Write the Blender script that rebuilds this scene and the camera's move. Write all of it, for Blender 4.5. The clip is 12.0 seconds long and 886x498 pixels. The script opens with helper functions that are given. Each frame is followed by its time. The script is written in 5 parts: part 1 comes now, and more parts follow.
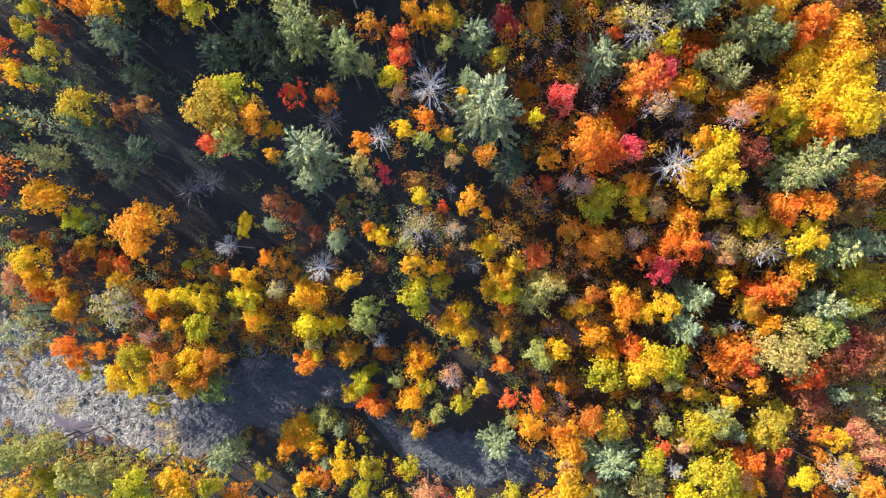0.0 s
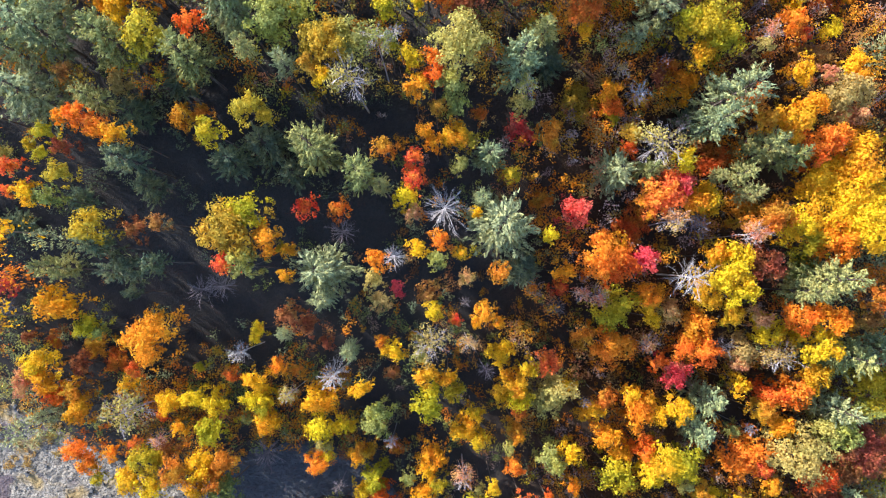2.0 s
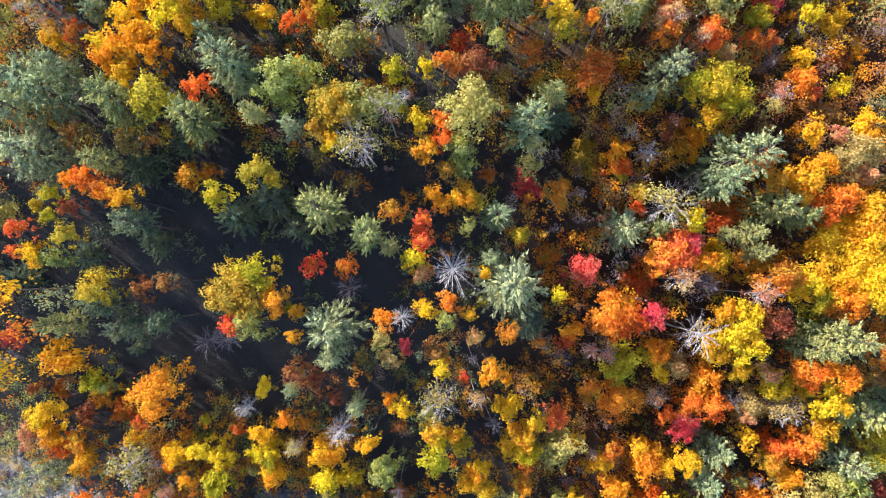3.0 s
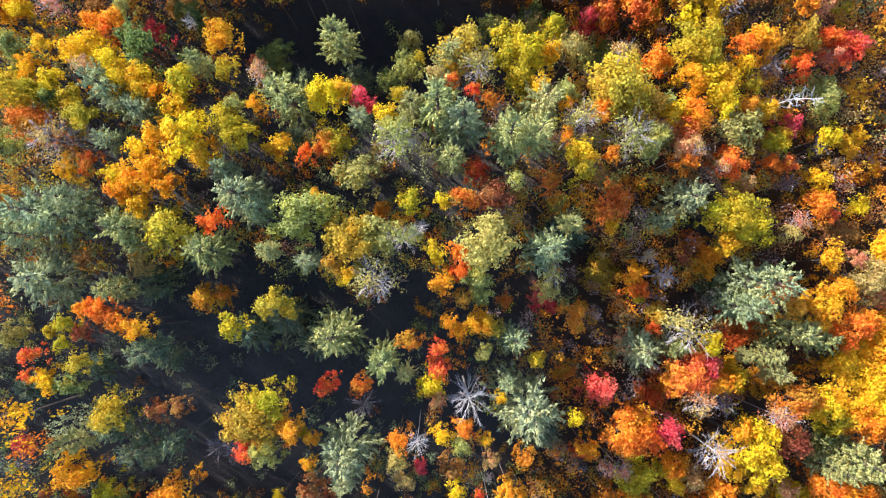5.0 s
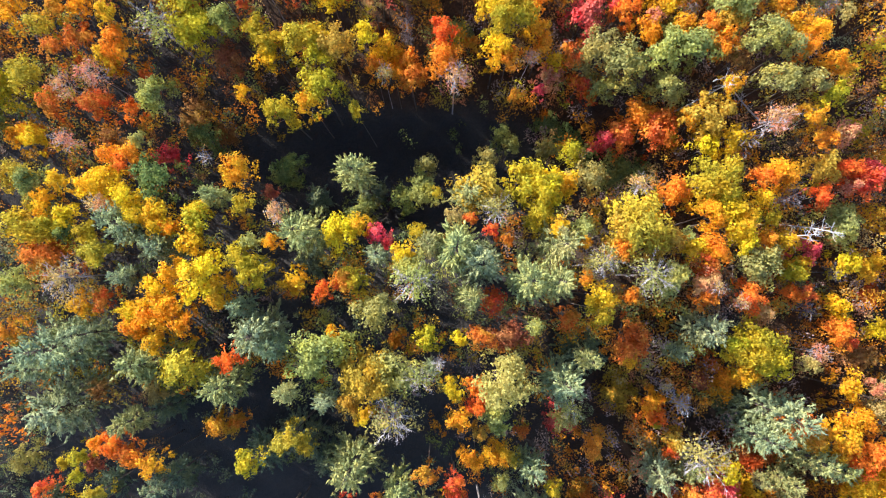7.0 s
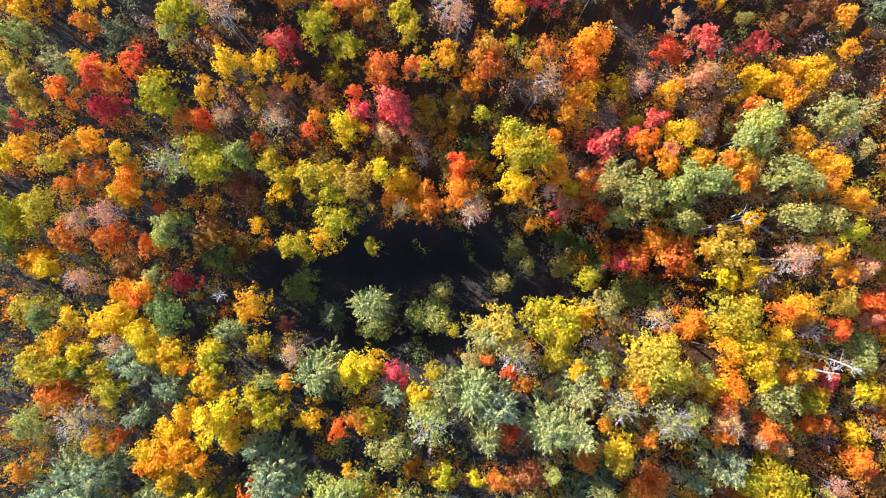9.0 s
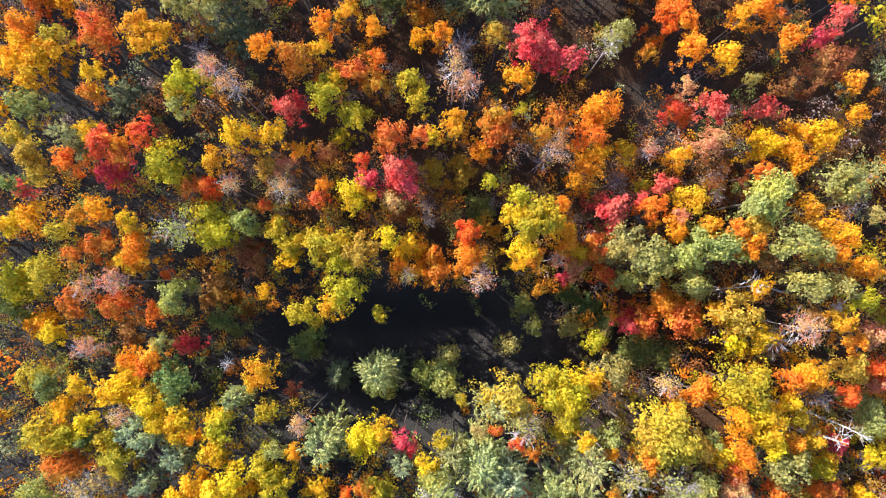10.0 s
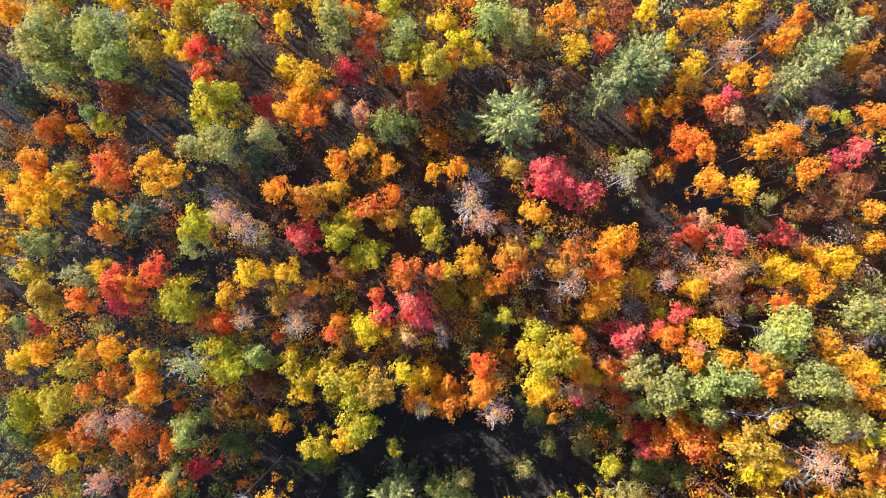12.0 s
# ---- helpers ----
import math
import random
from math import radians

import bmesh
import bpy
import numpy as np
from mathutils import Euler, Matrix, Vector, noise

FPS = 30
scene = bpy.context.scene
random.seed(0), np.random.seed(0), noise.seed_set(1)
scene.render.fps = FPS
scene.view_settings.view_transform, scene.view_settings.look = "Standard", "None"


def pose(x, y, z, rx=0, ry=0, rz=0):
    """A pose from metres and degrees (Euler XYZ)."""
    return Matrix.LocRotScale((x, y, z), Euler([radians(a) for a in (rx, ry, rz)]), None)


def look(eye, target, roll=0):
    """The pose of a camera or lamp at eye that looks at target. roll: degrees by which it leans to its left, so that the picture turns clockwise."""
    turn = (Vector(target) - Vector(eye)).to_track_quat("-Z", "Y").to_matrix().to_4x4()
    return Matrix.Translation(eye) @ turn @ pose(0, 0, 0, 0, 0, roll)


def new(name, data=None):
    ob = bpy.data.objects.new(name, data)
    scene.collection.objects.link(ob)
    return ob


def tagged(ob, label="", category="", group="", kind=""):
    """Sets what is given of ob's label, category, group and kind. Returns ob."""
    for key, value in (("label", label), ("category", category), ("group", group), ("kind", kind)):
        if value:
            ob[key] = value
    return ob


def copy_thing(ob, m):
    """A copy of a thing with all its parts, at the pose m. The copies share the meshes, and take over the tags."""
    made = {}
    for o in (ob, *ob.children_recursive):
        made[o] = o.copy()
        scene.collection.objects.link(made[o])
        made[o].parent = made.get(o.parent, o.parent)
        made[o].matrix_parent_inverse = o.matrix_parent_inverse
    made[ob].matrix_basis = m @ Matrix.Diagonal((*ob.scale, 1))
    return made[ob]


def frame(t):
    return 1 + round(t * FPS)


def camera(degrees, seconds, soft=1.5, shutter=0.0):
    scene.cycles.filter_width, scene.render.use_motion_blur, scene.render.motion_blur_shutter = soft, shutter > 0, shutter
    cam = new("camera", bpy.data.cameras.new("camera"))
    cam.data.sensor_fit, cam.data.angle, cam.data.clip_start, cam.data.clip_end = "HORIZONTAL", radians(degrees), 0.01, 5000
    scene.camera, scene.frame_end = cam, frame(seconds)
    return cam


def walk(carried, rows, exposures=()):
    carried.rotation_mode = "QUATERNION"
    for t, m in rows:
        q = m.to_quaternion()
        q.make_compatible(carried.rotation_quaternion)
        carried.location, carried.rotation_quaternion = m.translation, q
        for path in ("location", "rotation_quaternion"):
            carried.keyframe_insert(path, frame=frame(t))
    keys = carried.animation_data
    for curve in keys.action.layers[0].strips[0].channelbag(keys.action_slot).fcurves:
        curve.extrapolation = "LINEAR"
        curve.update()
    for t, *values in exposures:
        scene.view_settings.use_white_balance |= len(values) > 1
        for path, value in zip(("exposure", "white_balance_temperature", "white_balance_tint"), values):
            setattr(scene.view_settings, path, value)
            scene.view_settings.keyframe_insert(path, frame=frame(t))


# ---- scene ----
# ---- camera: a drone in level flight that looks almost straight down ----
cam = camera(64.0, 12.0, soft=1.12)
HEIGHT, TILT = 84.0, 1.96
ROWS = [
    (0.0, 0.0, 0.0), (0.5, -0.36, 3.22), (1.0, -0.76, 6.43), (1.5, -1.16, 9.67), (2.0, -1.54, 12.91),
    (2.5, -1.96, 16.14), (3.0, -2.41, 19.42), (5.0, -4.11, 32.74), (5.5, -4.53, 36.11), (6.0, -4.97, 39.53),
    (6.5, -5.41, 42.94), (7.0, -5.84, 46.37), (9.0, -7.48, 60.04), (9.5, -7.89, 63.42), (10.0, -8.27, 66.79),
    (10.5, -8.65, 70.08), (11.0, -9.01, 73.37), (11.5, -9.38, 76.66), (12.0, -9.76, 80.0),
]
walk(cam, [(t, pose(x, y, HEIGHT, TILT, 0, 0)) for t, x, y in ROWS])

# ---- sky and sun ----
SUN_EL, SUN_X, SUN_Y = 30.5, -0.79, 0.61      # elevation; the side the sun stands on
scene.view_settings.exposure = 1.97
world = bpy.data.worlds.new("sky")
scene.world = world
world.use_nodes = True
wn = world.node_tree.nodes
sky = wn.new("ShaderNodeTexSky")
sky.sky_type, sky.sun_disc = "NISHITA", False
sky.ozone_density = 4.5
sky.sun_elevation, sky.sun_rotation = radians(SUN_EL), math.atan2(SUN_X, SUN_Y)
world.node_tree.links.new(sky.outputs[0], wn["Background"].inputs[0])
wn["Background"].inputs[1].default_value = 0.15
sun = new("sun", bpy.data.lights.new("sun", "SUN"))
sun.data.energy, sun.data.angle, sun.data.color = 3.4, radians(0.5), (1.0, 0.965, 0.90)
side = Vector((SUN_X, SUN_Y, 0)).normalized() * math.cos(radians(SUN_EL))
sun.matrix_world = look(Vector((side.x, side.y, math.sin(radians(SUN_EL)))) * 150, (0, 0, 0))


# ---- materials ----
def material(name, rough=0.8):
    m = bpy.data.materials.new(name)
    m.use_nodes = True
    b = m.node_tree.nodes["Principled BSDF"]
    b.inputs["Roughness"].default_value = rough
    b.inputs["Specular IOR Level"].default_value = 0.12
    return m, m.node_tree.nodes, m.node_tree.links, b


def mixed(nodes, links, fac, a, b, mode="MIX"):
    n = nodes.new("ShaderNodeMix")
    n.data_type, n.blend_type = "RGBA", mode
    for sock, v in ((n.inputs[0], fac), (n.inputs[6], a), (n.inputs[7], b)):
        if isinstance(v, (int, float)):
            sock.default_value = v
        elif isinstance(v, tuple):
            sock.default_value = (*v, 1)
        else:
            links.new(v, sock)
    return n.outputs[2]


def noise_fac(nodes, links, scale, low, high, detail=3.0, vector=None):
    n = nodes.new("ShaderNodeTexNoise")
    n.inputs["Scale"].default_value, n.inputs["Detail"].default_value = scale, detail
    if vector:
        links.new(vector, n.inputs["Vector"])
    r = nodes.new("ShaderNodeMapRange")
    r.inputs[1].default_value, r.inputs[2].default_value = low, high
    links.new(n.outputs[0], r.inputs[0])
    return r.outputs[0]


def leaf_material(name, main, second, share=0.35, glow=0.48, spread=0.07):
    """Leaves: two autumn tones in patches through the crown, each leaf a little different, part of the light passing through."""
    m, nodes, links, b = material(name, 0.6)
    info, geo, tex = nodes.new("ShaderNodeObjectInfo"), nodes.new("ShaderNodeNewGeometry"), nodes.new("ShaderNodeTexCoord")
    shift = nodes.new("ShaderNodeVectorMath")
    shift.operation = "MULTIPLY_ADD"
    links.new(info.outputs["Random"], shift.inputs[0])
    shift.inputs[1].default_value = (37.0, 51.0, 23.0)
    links.new(tex.outputs["Object"], shift.inputs[2])
    patch = noise_fac(nodes, links, 0.42, 0.62 - share * 0.5, 0.72 - share * 0.3, 2.0, shift.outputs[0])
    colour = mixed(nodes, links, patch, main, second)
    hsv = nodes.new("ShaderNodeHueSaturation")
    for out, lo, hi, sock in ((info.outputs["Random"], 0.5 - spread * 0.35, 0.5 + spread * 0.35, 0), (geo.outputs["Random Per Island"], 0.66, 1.16, 2)):
        r = nodes.new("ShaderNodeMapRange")
        r.inputs[3].default_value, r.inputs[4].default_value = lo, hi
        links.new(out, r.inputs[0])
        links.new(r.outputs[0], hsv.inputs[sock])
    links.new(colour, hsv.inputs["Color"])
    links.new(hsv.outputs[0], b.inputs["Base Color"])
    tr, mix = nodes.new("ShaderNodeBsdfTranslucent"), nodes.new("ShaderNodeMixShader")
    links.new(hsv.outputs[0], tr.inputs[0])
    mix.inputs[0].default_value = glow
    links.new(b.outputs[0], mix.inputs[1])
    links.new(tr.outputs[0], mix.inputs[2])
    links.new(mix.outputs[0], nodes["Material Output"].inputs[0])
    return m


def bark_material(name, dark, pale):
    m, nodes, links, b = material(name, 0.9)
    links.new(mixed(nodes, links, noise_fac(nodes, links, 3.0, 0.35, 0.65), dark, pale), b.inputs["Base Color"])
    return m


LEAVES = {
    "gold": leaf_material("gold_leaves", (0.81, 0.425, 0.02), (0.79, 0.325, 0.02)),
    "yellow": leaf_material("yellow_leaves", (0.71, 0.47, 0.022), (0.74, 0.40, 0.022)),
    "lime": leaf_material("yellow_green_leaves", (0.40, 0.34, 0.024), (0.57, 0.41, 0.023), 0.4, 0.48, 0.04),
    "orange": leaf_material("orange_leaves", (0.80, 0.22, 0.025), (0.82, 0.31, 0.03)),
    "burnt": leaf_material("burnt_orange_leaves", (0.62, 0.19, 0.025), (0.54, 0.26, 0.03)),
    "red": leaf_material("red_leaves", (0.74, 0.12, 0.04), (0.78, 0.24, 0.035), 0.35, 0.4, 0.04),
    "crimson": leaf_material("crimson_leaves", (0.74, 0.07, 0.08), (0.72, 0.15, 0.11), 0.35, 0.4, 0.03),
    "russet": leaf_material("russet_leaves", (0.34, 0.115, 0.045), (0.44, 0.20, 0.06)),
    "pink": leaf_material("faded_pink_leaves", (0.62, 0.27, 0.12), (0.60, 0.38, 0.13)),
    "tan": leaf_material("pale_tan_leaves", (0.50, 0.37, 0.11), (0.42, 0.34, 0.10)),
    "mustard": leaf_material("mustard_leaves", (0.57, 0.345, 0.032), (0.45, 0.325, 0.042), 0.5),
    "olive": leaf_material("olive_leaves", (0.34, 0.33, 0.10), (0.44, 0.38, 0.08)),
    "green": leaf_material("green_leaves", (0.18, 0.23, 0.07), (0.30, 0.31, 0.07)),
    # dry brush, its mauve also standing in for haze on the eastern side
    "brush": leaf_material("dry_brush", (0.30, 0.20, 0.18), (0.40, 0.28, 0.22), 0.4, 0.3),
    "pine": leaf_material("pine_needles", (0.275, 0.29, 0.105), (0.39, 0.355, 0.115), 0.4, 0.25, 0.05),
    # pine needles as they look in shade, the darkening put into the colour
    "dark": leaf_material("shaded_green_needles", (0.105, 0.14, 0.085), (0.20, 0.215, 0.095), 0.4, 0.2, 0.05),
    "blue": leaf_material("blue_green_needles", (0.25, 0.29, 0.15), (0.35, 0.36, 0.15), 0.4, 0.25, 0.05),
}
BARK = bark_material("grey_brown_bark", (0.07, 0.05, 0.04), (0.16, 0.13, 0.11))
BARE = bark_material("weathered_grey_wood", (0.27, 0.24, 0.23), (0.46, 0.42, 0.41))
BRUSHWOOD = bark_material("dark_mauve_twigs", (0.14, 0.115, 0.12), (0.27, 0.23, 0.235))
TWIG = bark_material("mauve_grey_twigs", (0.29, 0.245, 0.245), (0.46, 0.405, 0.40))


# ---- the ground ----
SLOPE_Y = (-2000, -300, -45, -20, -9, 0, 15, 30, 45, 60, 75, 100, 130, 400, 2000)
SLOPE_Z = (-34, -31, -25, -21, -20, -16, -8.5, -1.5, 0.5, -2, 0.5, 4.5, 6.5, 14, 20)


def ground(x, y):
    """Height of the forest floor: a slope that rises from the stream bed and levels out, with an added dip that keeps
    the clearing in shade.
    """
    z = 0.0
    for k, w in ((-5, 0.25), (0, 0.5), (5, 0.25)):
        z += w * float(np.interp(y + k - 0.06 * x, SLOPE_Y, SLOPE_Z))
    # depth added under the clearing so that its floor falls into shade
    shade_dip = 7.0 * math.exp(-((x + 8) / 19) ** 2 - ((y - 58.5) / 6) ** 2)
    return z - shade_dip + 0.8 * noise.noise(Vector((x * 0.05, y * 0.05, 3.1)))


def mesh(name, verts, faces, mat, smooth=False):
    me = bpy.data.meshes.new(name)
    me.from_pydata([tuple(v) for v in verts], [], [tuple(f) for f in faces])
    me.materials.append(mat)
    if smooth:
        me.polygons.foreach_set("use_smooth", [True] * len(me.polygons))
    me.update()
    return me


def ground_material():
    m, nodes, links, b = material("leaf_litter", 0.95)
    tex = nodes.new("ShaderNodeTexCoord").outputs["Object"]
    # cool near-black tones put part of the deep shade into the floor colour
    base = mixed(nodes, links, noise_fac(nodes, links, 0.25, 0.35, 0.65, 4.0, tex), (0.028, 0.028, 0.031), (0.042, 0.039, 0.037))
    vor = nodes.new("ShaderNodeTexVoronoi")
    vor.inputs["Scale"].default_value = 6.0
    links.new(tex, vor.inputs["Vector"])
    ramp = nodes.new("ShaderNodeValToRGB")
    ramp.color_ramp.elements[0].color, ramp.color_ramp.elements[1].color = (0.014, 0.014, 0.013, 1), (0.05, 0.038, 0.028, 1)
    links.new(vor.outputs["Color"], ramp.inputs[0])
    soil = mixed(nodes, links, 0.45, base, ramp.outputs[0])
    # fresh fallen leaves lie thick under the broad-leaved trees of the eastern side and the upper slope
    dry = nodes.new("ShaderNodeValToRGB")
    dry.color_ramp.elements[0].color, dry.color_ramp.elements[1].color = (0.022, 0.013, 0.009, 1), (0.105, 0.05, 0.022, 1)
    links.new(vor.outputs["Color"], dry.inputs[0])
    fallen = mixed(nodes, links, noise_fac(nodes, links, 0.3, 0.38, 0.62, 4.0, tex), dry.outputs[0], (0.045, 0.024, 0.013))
    split, east = nodes.new("ShaderNodeSeparateXYZ"), nodes.new("ShaderNodeMapRange")
    links.new(tex, split.inputs[0])
    upper = nodes.new("ShaderNodeMapRange")
    upper.inputs[1].default_value, upper.inputs[2].default_value, upper.inputs[4].default_value = 64.0, 70.0, 40.0
    links.new(split.outputs[1], upper.inputs[0])
    reach = nodes.new("ShaderNodeMath")
    links.new(split.outputs[0], reach.inputs[0])
    links.new(upper.outputs[0], reach.inputs[1])
    links.new(reach.outputs[0], east.inputs[0])
    east.inputs[1].default_value, east.inputs[2].default_value = 0.0, 22.0
    patch = nodes.new("ShaderNodeMath")
    patch.operation = "MULTIPLY"
    links.new(east.outputs[0], patch.inputs[0])
    links.new(noise_fac(nodes, links, 0.09, 0.30, 0.50, 3.0, tex), patch.inputs[1])
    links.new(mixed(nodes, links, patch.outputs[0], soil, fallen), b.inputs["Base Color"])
    bump = nodes.new("ShaderNodeBump")
    bump.inputs["Strength"].default_value, bump.inputs["Distance"].default_value = 0.6, 0.15
    links.new(vor.outputs["Distance"], bump.inputs["Height"])
    links.new(bump.outputs[0], b.inputs["Normal"])
    return m


def axis(lo, hi, step, far):
    xs = list(np.arange(lo, hi + step, step))
    d = step
    while xs[-1] < far:
        d *= 1.5
        xs.append(xs[-1] + d)
        xs.insert(0, xs[0] - d)
    return xs


GX, GY = axis(-80, 80, 1.6, 2500), axis(-60, 140, 1.6, 2500)
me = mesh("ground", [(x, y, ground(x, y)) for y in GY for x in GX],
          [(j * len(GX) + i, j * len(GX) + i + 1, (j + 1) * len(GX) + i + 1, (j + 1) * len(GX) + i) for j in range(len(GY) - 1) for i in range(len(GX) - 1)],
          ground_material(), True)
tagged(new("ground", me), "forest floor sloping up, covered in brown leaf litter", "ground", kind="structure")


# ---- trees ----
rng = np.random.default_rng(7)


def unit(v):
    return v / np.maximum(np.linalg.norm(v, axis=-1, keepdims=True), 1e-9)


def cards(centres, normals, along, length, width):
    """Leaf sprays: one pointed blade of three corners at each centre."""
    n = unit(normals)
    a = unit(along - n * np.sum(along * n, 1, keepdims=True))
    s = np.cross(n, a)
    length, width = length[:, None] / 2, width[:, None] / 2
    v = np.stack([centres - a * length * 0.7 - s * width, centres - a * length * 0.5 + s * width, centres + a * length], 1)
    return v.reshape(-1, 3), np.arange(len(centres) * 3).reshape(-1, 3)


def tube(points, radii, sides=5):
    """A tapered limb along the points."""
    points = np.array(points, float)
    d = unit(np.gradient(points, axis=0))
    up = np.array((0.0, 0.0, 1.0)) if abs(d[0][2]) < 0.8 else np.array((1.0, 0.0, 0.0))
    a = unit(np.cross(d, up))
    b = np.cross(d, a)
    ang = np.arange(sides) * 2 * math.pi / sides
    v = points[:, None] + np.array(radii)[:, None, None] * (a[:, None] * np.cos(ang)[None, :, None] + b[:, None] * np.sin(ang)[None, :, None])
    f = [(i * sides + k, i * sides + (k + 1) % sides, (i + 1) * sides + (k + 1) % sides, (i + 1) * sides + k) for i in range(len(points) - 1) for k in range(sides)]
    return v.reshape(-1, 3), np.array(f)


def joined(pieces):
    verts, faces, n = [], [], 0
    for v, f in pieces:
        verts.append(v)
        faces.append(f + n)
        n += len(v)
    return np.concatenate(verts), np.concatenate(faces)


def turned(r):
    a = rng.uniform(0, 2 * math.pi)
    return np.array((r * math.cos(a), r * math.sin(a), 0.0))


def broadleaf_shape(leaves, lobes, clumps, leaf, flat=0.9, loose=0.0):
    """Trunk with limbs, and crown, of a broad-leaved tree, crown radius 3 m, 10 m high. The crown is lobes, set with clumps, set with leaves."""
    h, r = 10.0, 3.0
    lean = turned(0.3)
    wood = [tube([lean * u * u + np.array((0, 0, h * 0.84 * u)) for u in (0, 0.25, 0.5, 0.75, 1)], [0.17, 0.14, 0.11, 0.07, 0.02], 7)]
    stretch = np.array((rng.uniform(0.82, 1.15), rng.uniform(0.82, 1.15), 1.0))
    centres, sizes = [], []
    for i in range(lobes):
        u = (i + 0.35) / lobes
        ring = r * 0.74 * math.sqrt(u) * rng.uniform(0.7, 1.15)
        a = i * 2.39996 + rng.uniform(-0.7, 0.7)
        lobe = np.array((ring * math.cos(a), ring * math.sin(a), h * 0.83 - 2.7 * flat * (ring / r) ** 2 + rng.uniform(-1.0, 0.6)))
        wide, tall = r * rng.uniform(0.30, 0.50) * (7 / lobes) ** 0.3, rng.uniform(0.9, 1.6)
        wood.append(tube([lean * 0.4 + np.array((0, 0, max(2.4, lobe[2] - 1.2 - 0.8 * ring))), lobe * (0.5, 0.5, 1) - (0, 0, 0.8), lobe], [0.075, 0.05, 0.02], 4))
        for k in range(clumps):
            d = unit(rng.normal(size=3) + (0, 0, 0.55))
            if d[2] < -0.45:
                d[2] = -d[2]
            centres.append((lobe + d * (wide, wide, tall) * rng.uniform(0.65, 1.1)) * stretch)
            sizes.append(rng.uniform(0.34, 0.70))
    for i in range(lobes // 2 + 2):
        # lower boughs in the shade of the crown
        a, ring = i * 2.39996 + rng.uniform(-0.5, 0.5), r * rng.uniform(0.45, 0.95)
        lobe = np.array((ring * math.cos(a), ring * math.sin(a), h * rng.uniform(0.36, 0.56)))
        wood.append(tube([lean * 0.3 + np.array((0, 0, lobe[2] - 0.6)), lobe], [0.05, 0.015], 3))
        for k in range(clumps // 3 + 1):
            centres.append(lobe + rng.normal(size=3) * (0.42, 0.42, 0.35))
            sizes.append(rng.uniform(0.34, 0.62))
    centres, sizes = np.array(centres), np.array(sizes) * math.sqrt(70 / (lobes * clumps)) ** 0.7
    pick = rng.choice(len(centres), leaves, p=sizes ** 2 / np.sum(sizes ** 2))
    d = unit(rng.normal(size=(leaves, 3)))
    rad = sizes[pick] * rng.uniform(0.3, 1.0, leaves) ** 0.6 * (1 + (rng.random(leaves) < 0.12 + loose * 0.3) * rng.uniform(0.1, 0.8, leaves))
    p = centres[pick] + d * rad[:, None] * (1, 1, 0.85)
    outward = unit(centres[pick] - (0, 0, h * 0.66))
    nrm = unit(outward * 0.9 + d * 0.5 + rng.normal(size=(leaves, 3)) * 0.6 + (0, 0, 0.3))
    size = leaf * rng.uniform(0.6, 1.4, leaves)
    return wood[0], joined(wood[1:]), cards(p, nrm, rng.normal(size=(leaves, 3)), size * 1.15, size * 0.85)


def pine_shape(tiers, spread, count):
    """Trunk with boughs, and needle sprays, of a pine, skirt radius 3.5 m, 14 m high. Each bough carries a bushy finger of needles that turns up at its tip."""
    h, r = 14.0, 3.5
    wood = [tube([(0, 0, 0), (0.05, 0, h * 0.35), (0, 0.06, h * 0.7), (0, 0, h)], [0.24, 0.18, 0.1, 0.015], 7)]
    c, n, a, ln = [], [], [], []
    for i in range(tiers):
        u = (i + rng.uniform(-0.25, 0.25)) / tiers
        z = h * (0.30 + 0.68 * max(0, u))
        reach = r * (1 - max(0, u)) ** spread + 0.3
        turn = rng.uniform(0, 6.28)
        for k in range(count if u < 0.8 else 4):
            az = turn + k * 6.283 / count + rng.uniform(-0.45, 0.45)
            length = reach * rng.uniform(0.55, 1.15)
            out = np.array((math.cos(az), math.sin(az), 0.0))
            across = np.array((-out[1], out[0], 0.0)) * rng.choice((-1, 1))
            rise, curl = rng.uniform(0.05, 0.4) + 0.35 * u, rng.uniform(-0.25, 0.3)

            def along(s):
                return np.array((0, 0, z)) + out * length * s + across * curl * length * s * s + np.array((0, 0, length * (rise * s * s - 0.10 * s)))

            wood.append(tube([along(s) for s in (0, 0.4, 0.75, 1)], [0.05, 0.035, 0.02, 0.008], 3))
            for b in range(3 if length > 1.6 else 2):
                # the finger itself and two side fingers
                start, side = (0.35, 0.0) if b == 0 else (rng.uniform(0.3, 0.55), (-1, 1)[b - 1])
                fl = length * ((1 - start) if b == 0 else rng.uniform(0.28, 0.45))
                way = unit(out + np.array((-out[1], out[0], 0)) * side * rng.uniform(0.6, 1.0) + (0, 0, 0.15 + rise * 0.6))
                for j in range(max(4, int(fl * 24))):
                    s = rng.uniform(0, 1)
                    base = along(start + (1 - start) * s) if b == 0 else along(start) + way * fl * s
                    d = unit(rng.normal(size=3) + (0, 0, 0.35))
                    fat = 0.34 * (1.15 - 0.5 * s)
                    c.append(base + d * fat * rng.uniform(0.3, 1.0))
                    n.append(d + rng.normal(size=3) * 0.4 + (0, 0, 0.4))
                    a.append(way + d * 0.4 + rng.normal(size=3) * 0.2)
                    ln.append(rng.uniform(0.32, 0.62))
    ln = np.array(ln)
    return wood[0], joined(wood[1:]), cards(np.array(c), np.array(n), np.array(a), ln, ln * rng.uniform(0.28, 0.44, len(ln)))


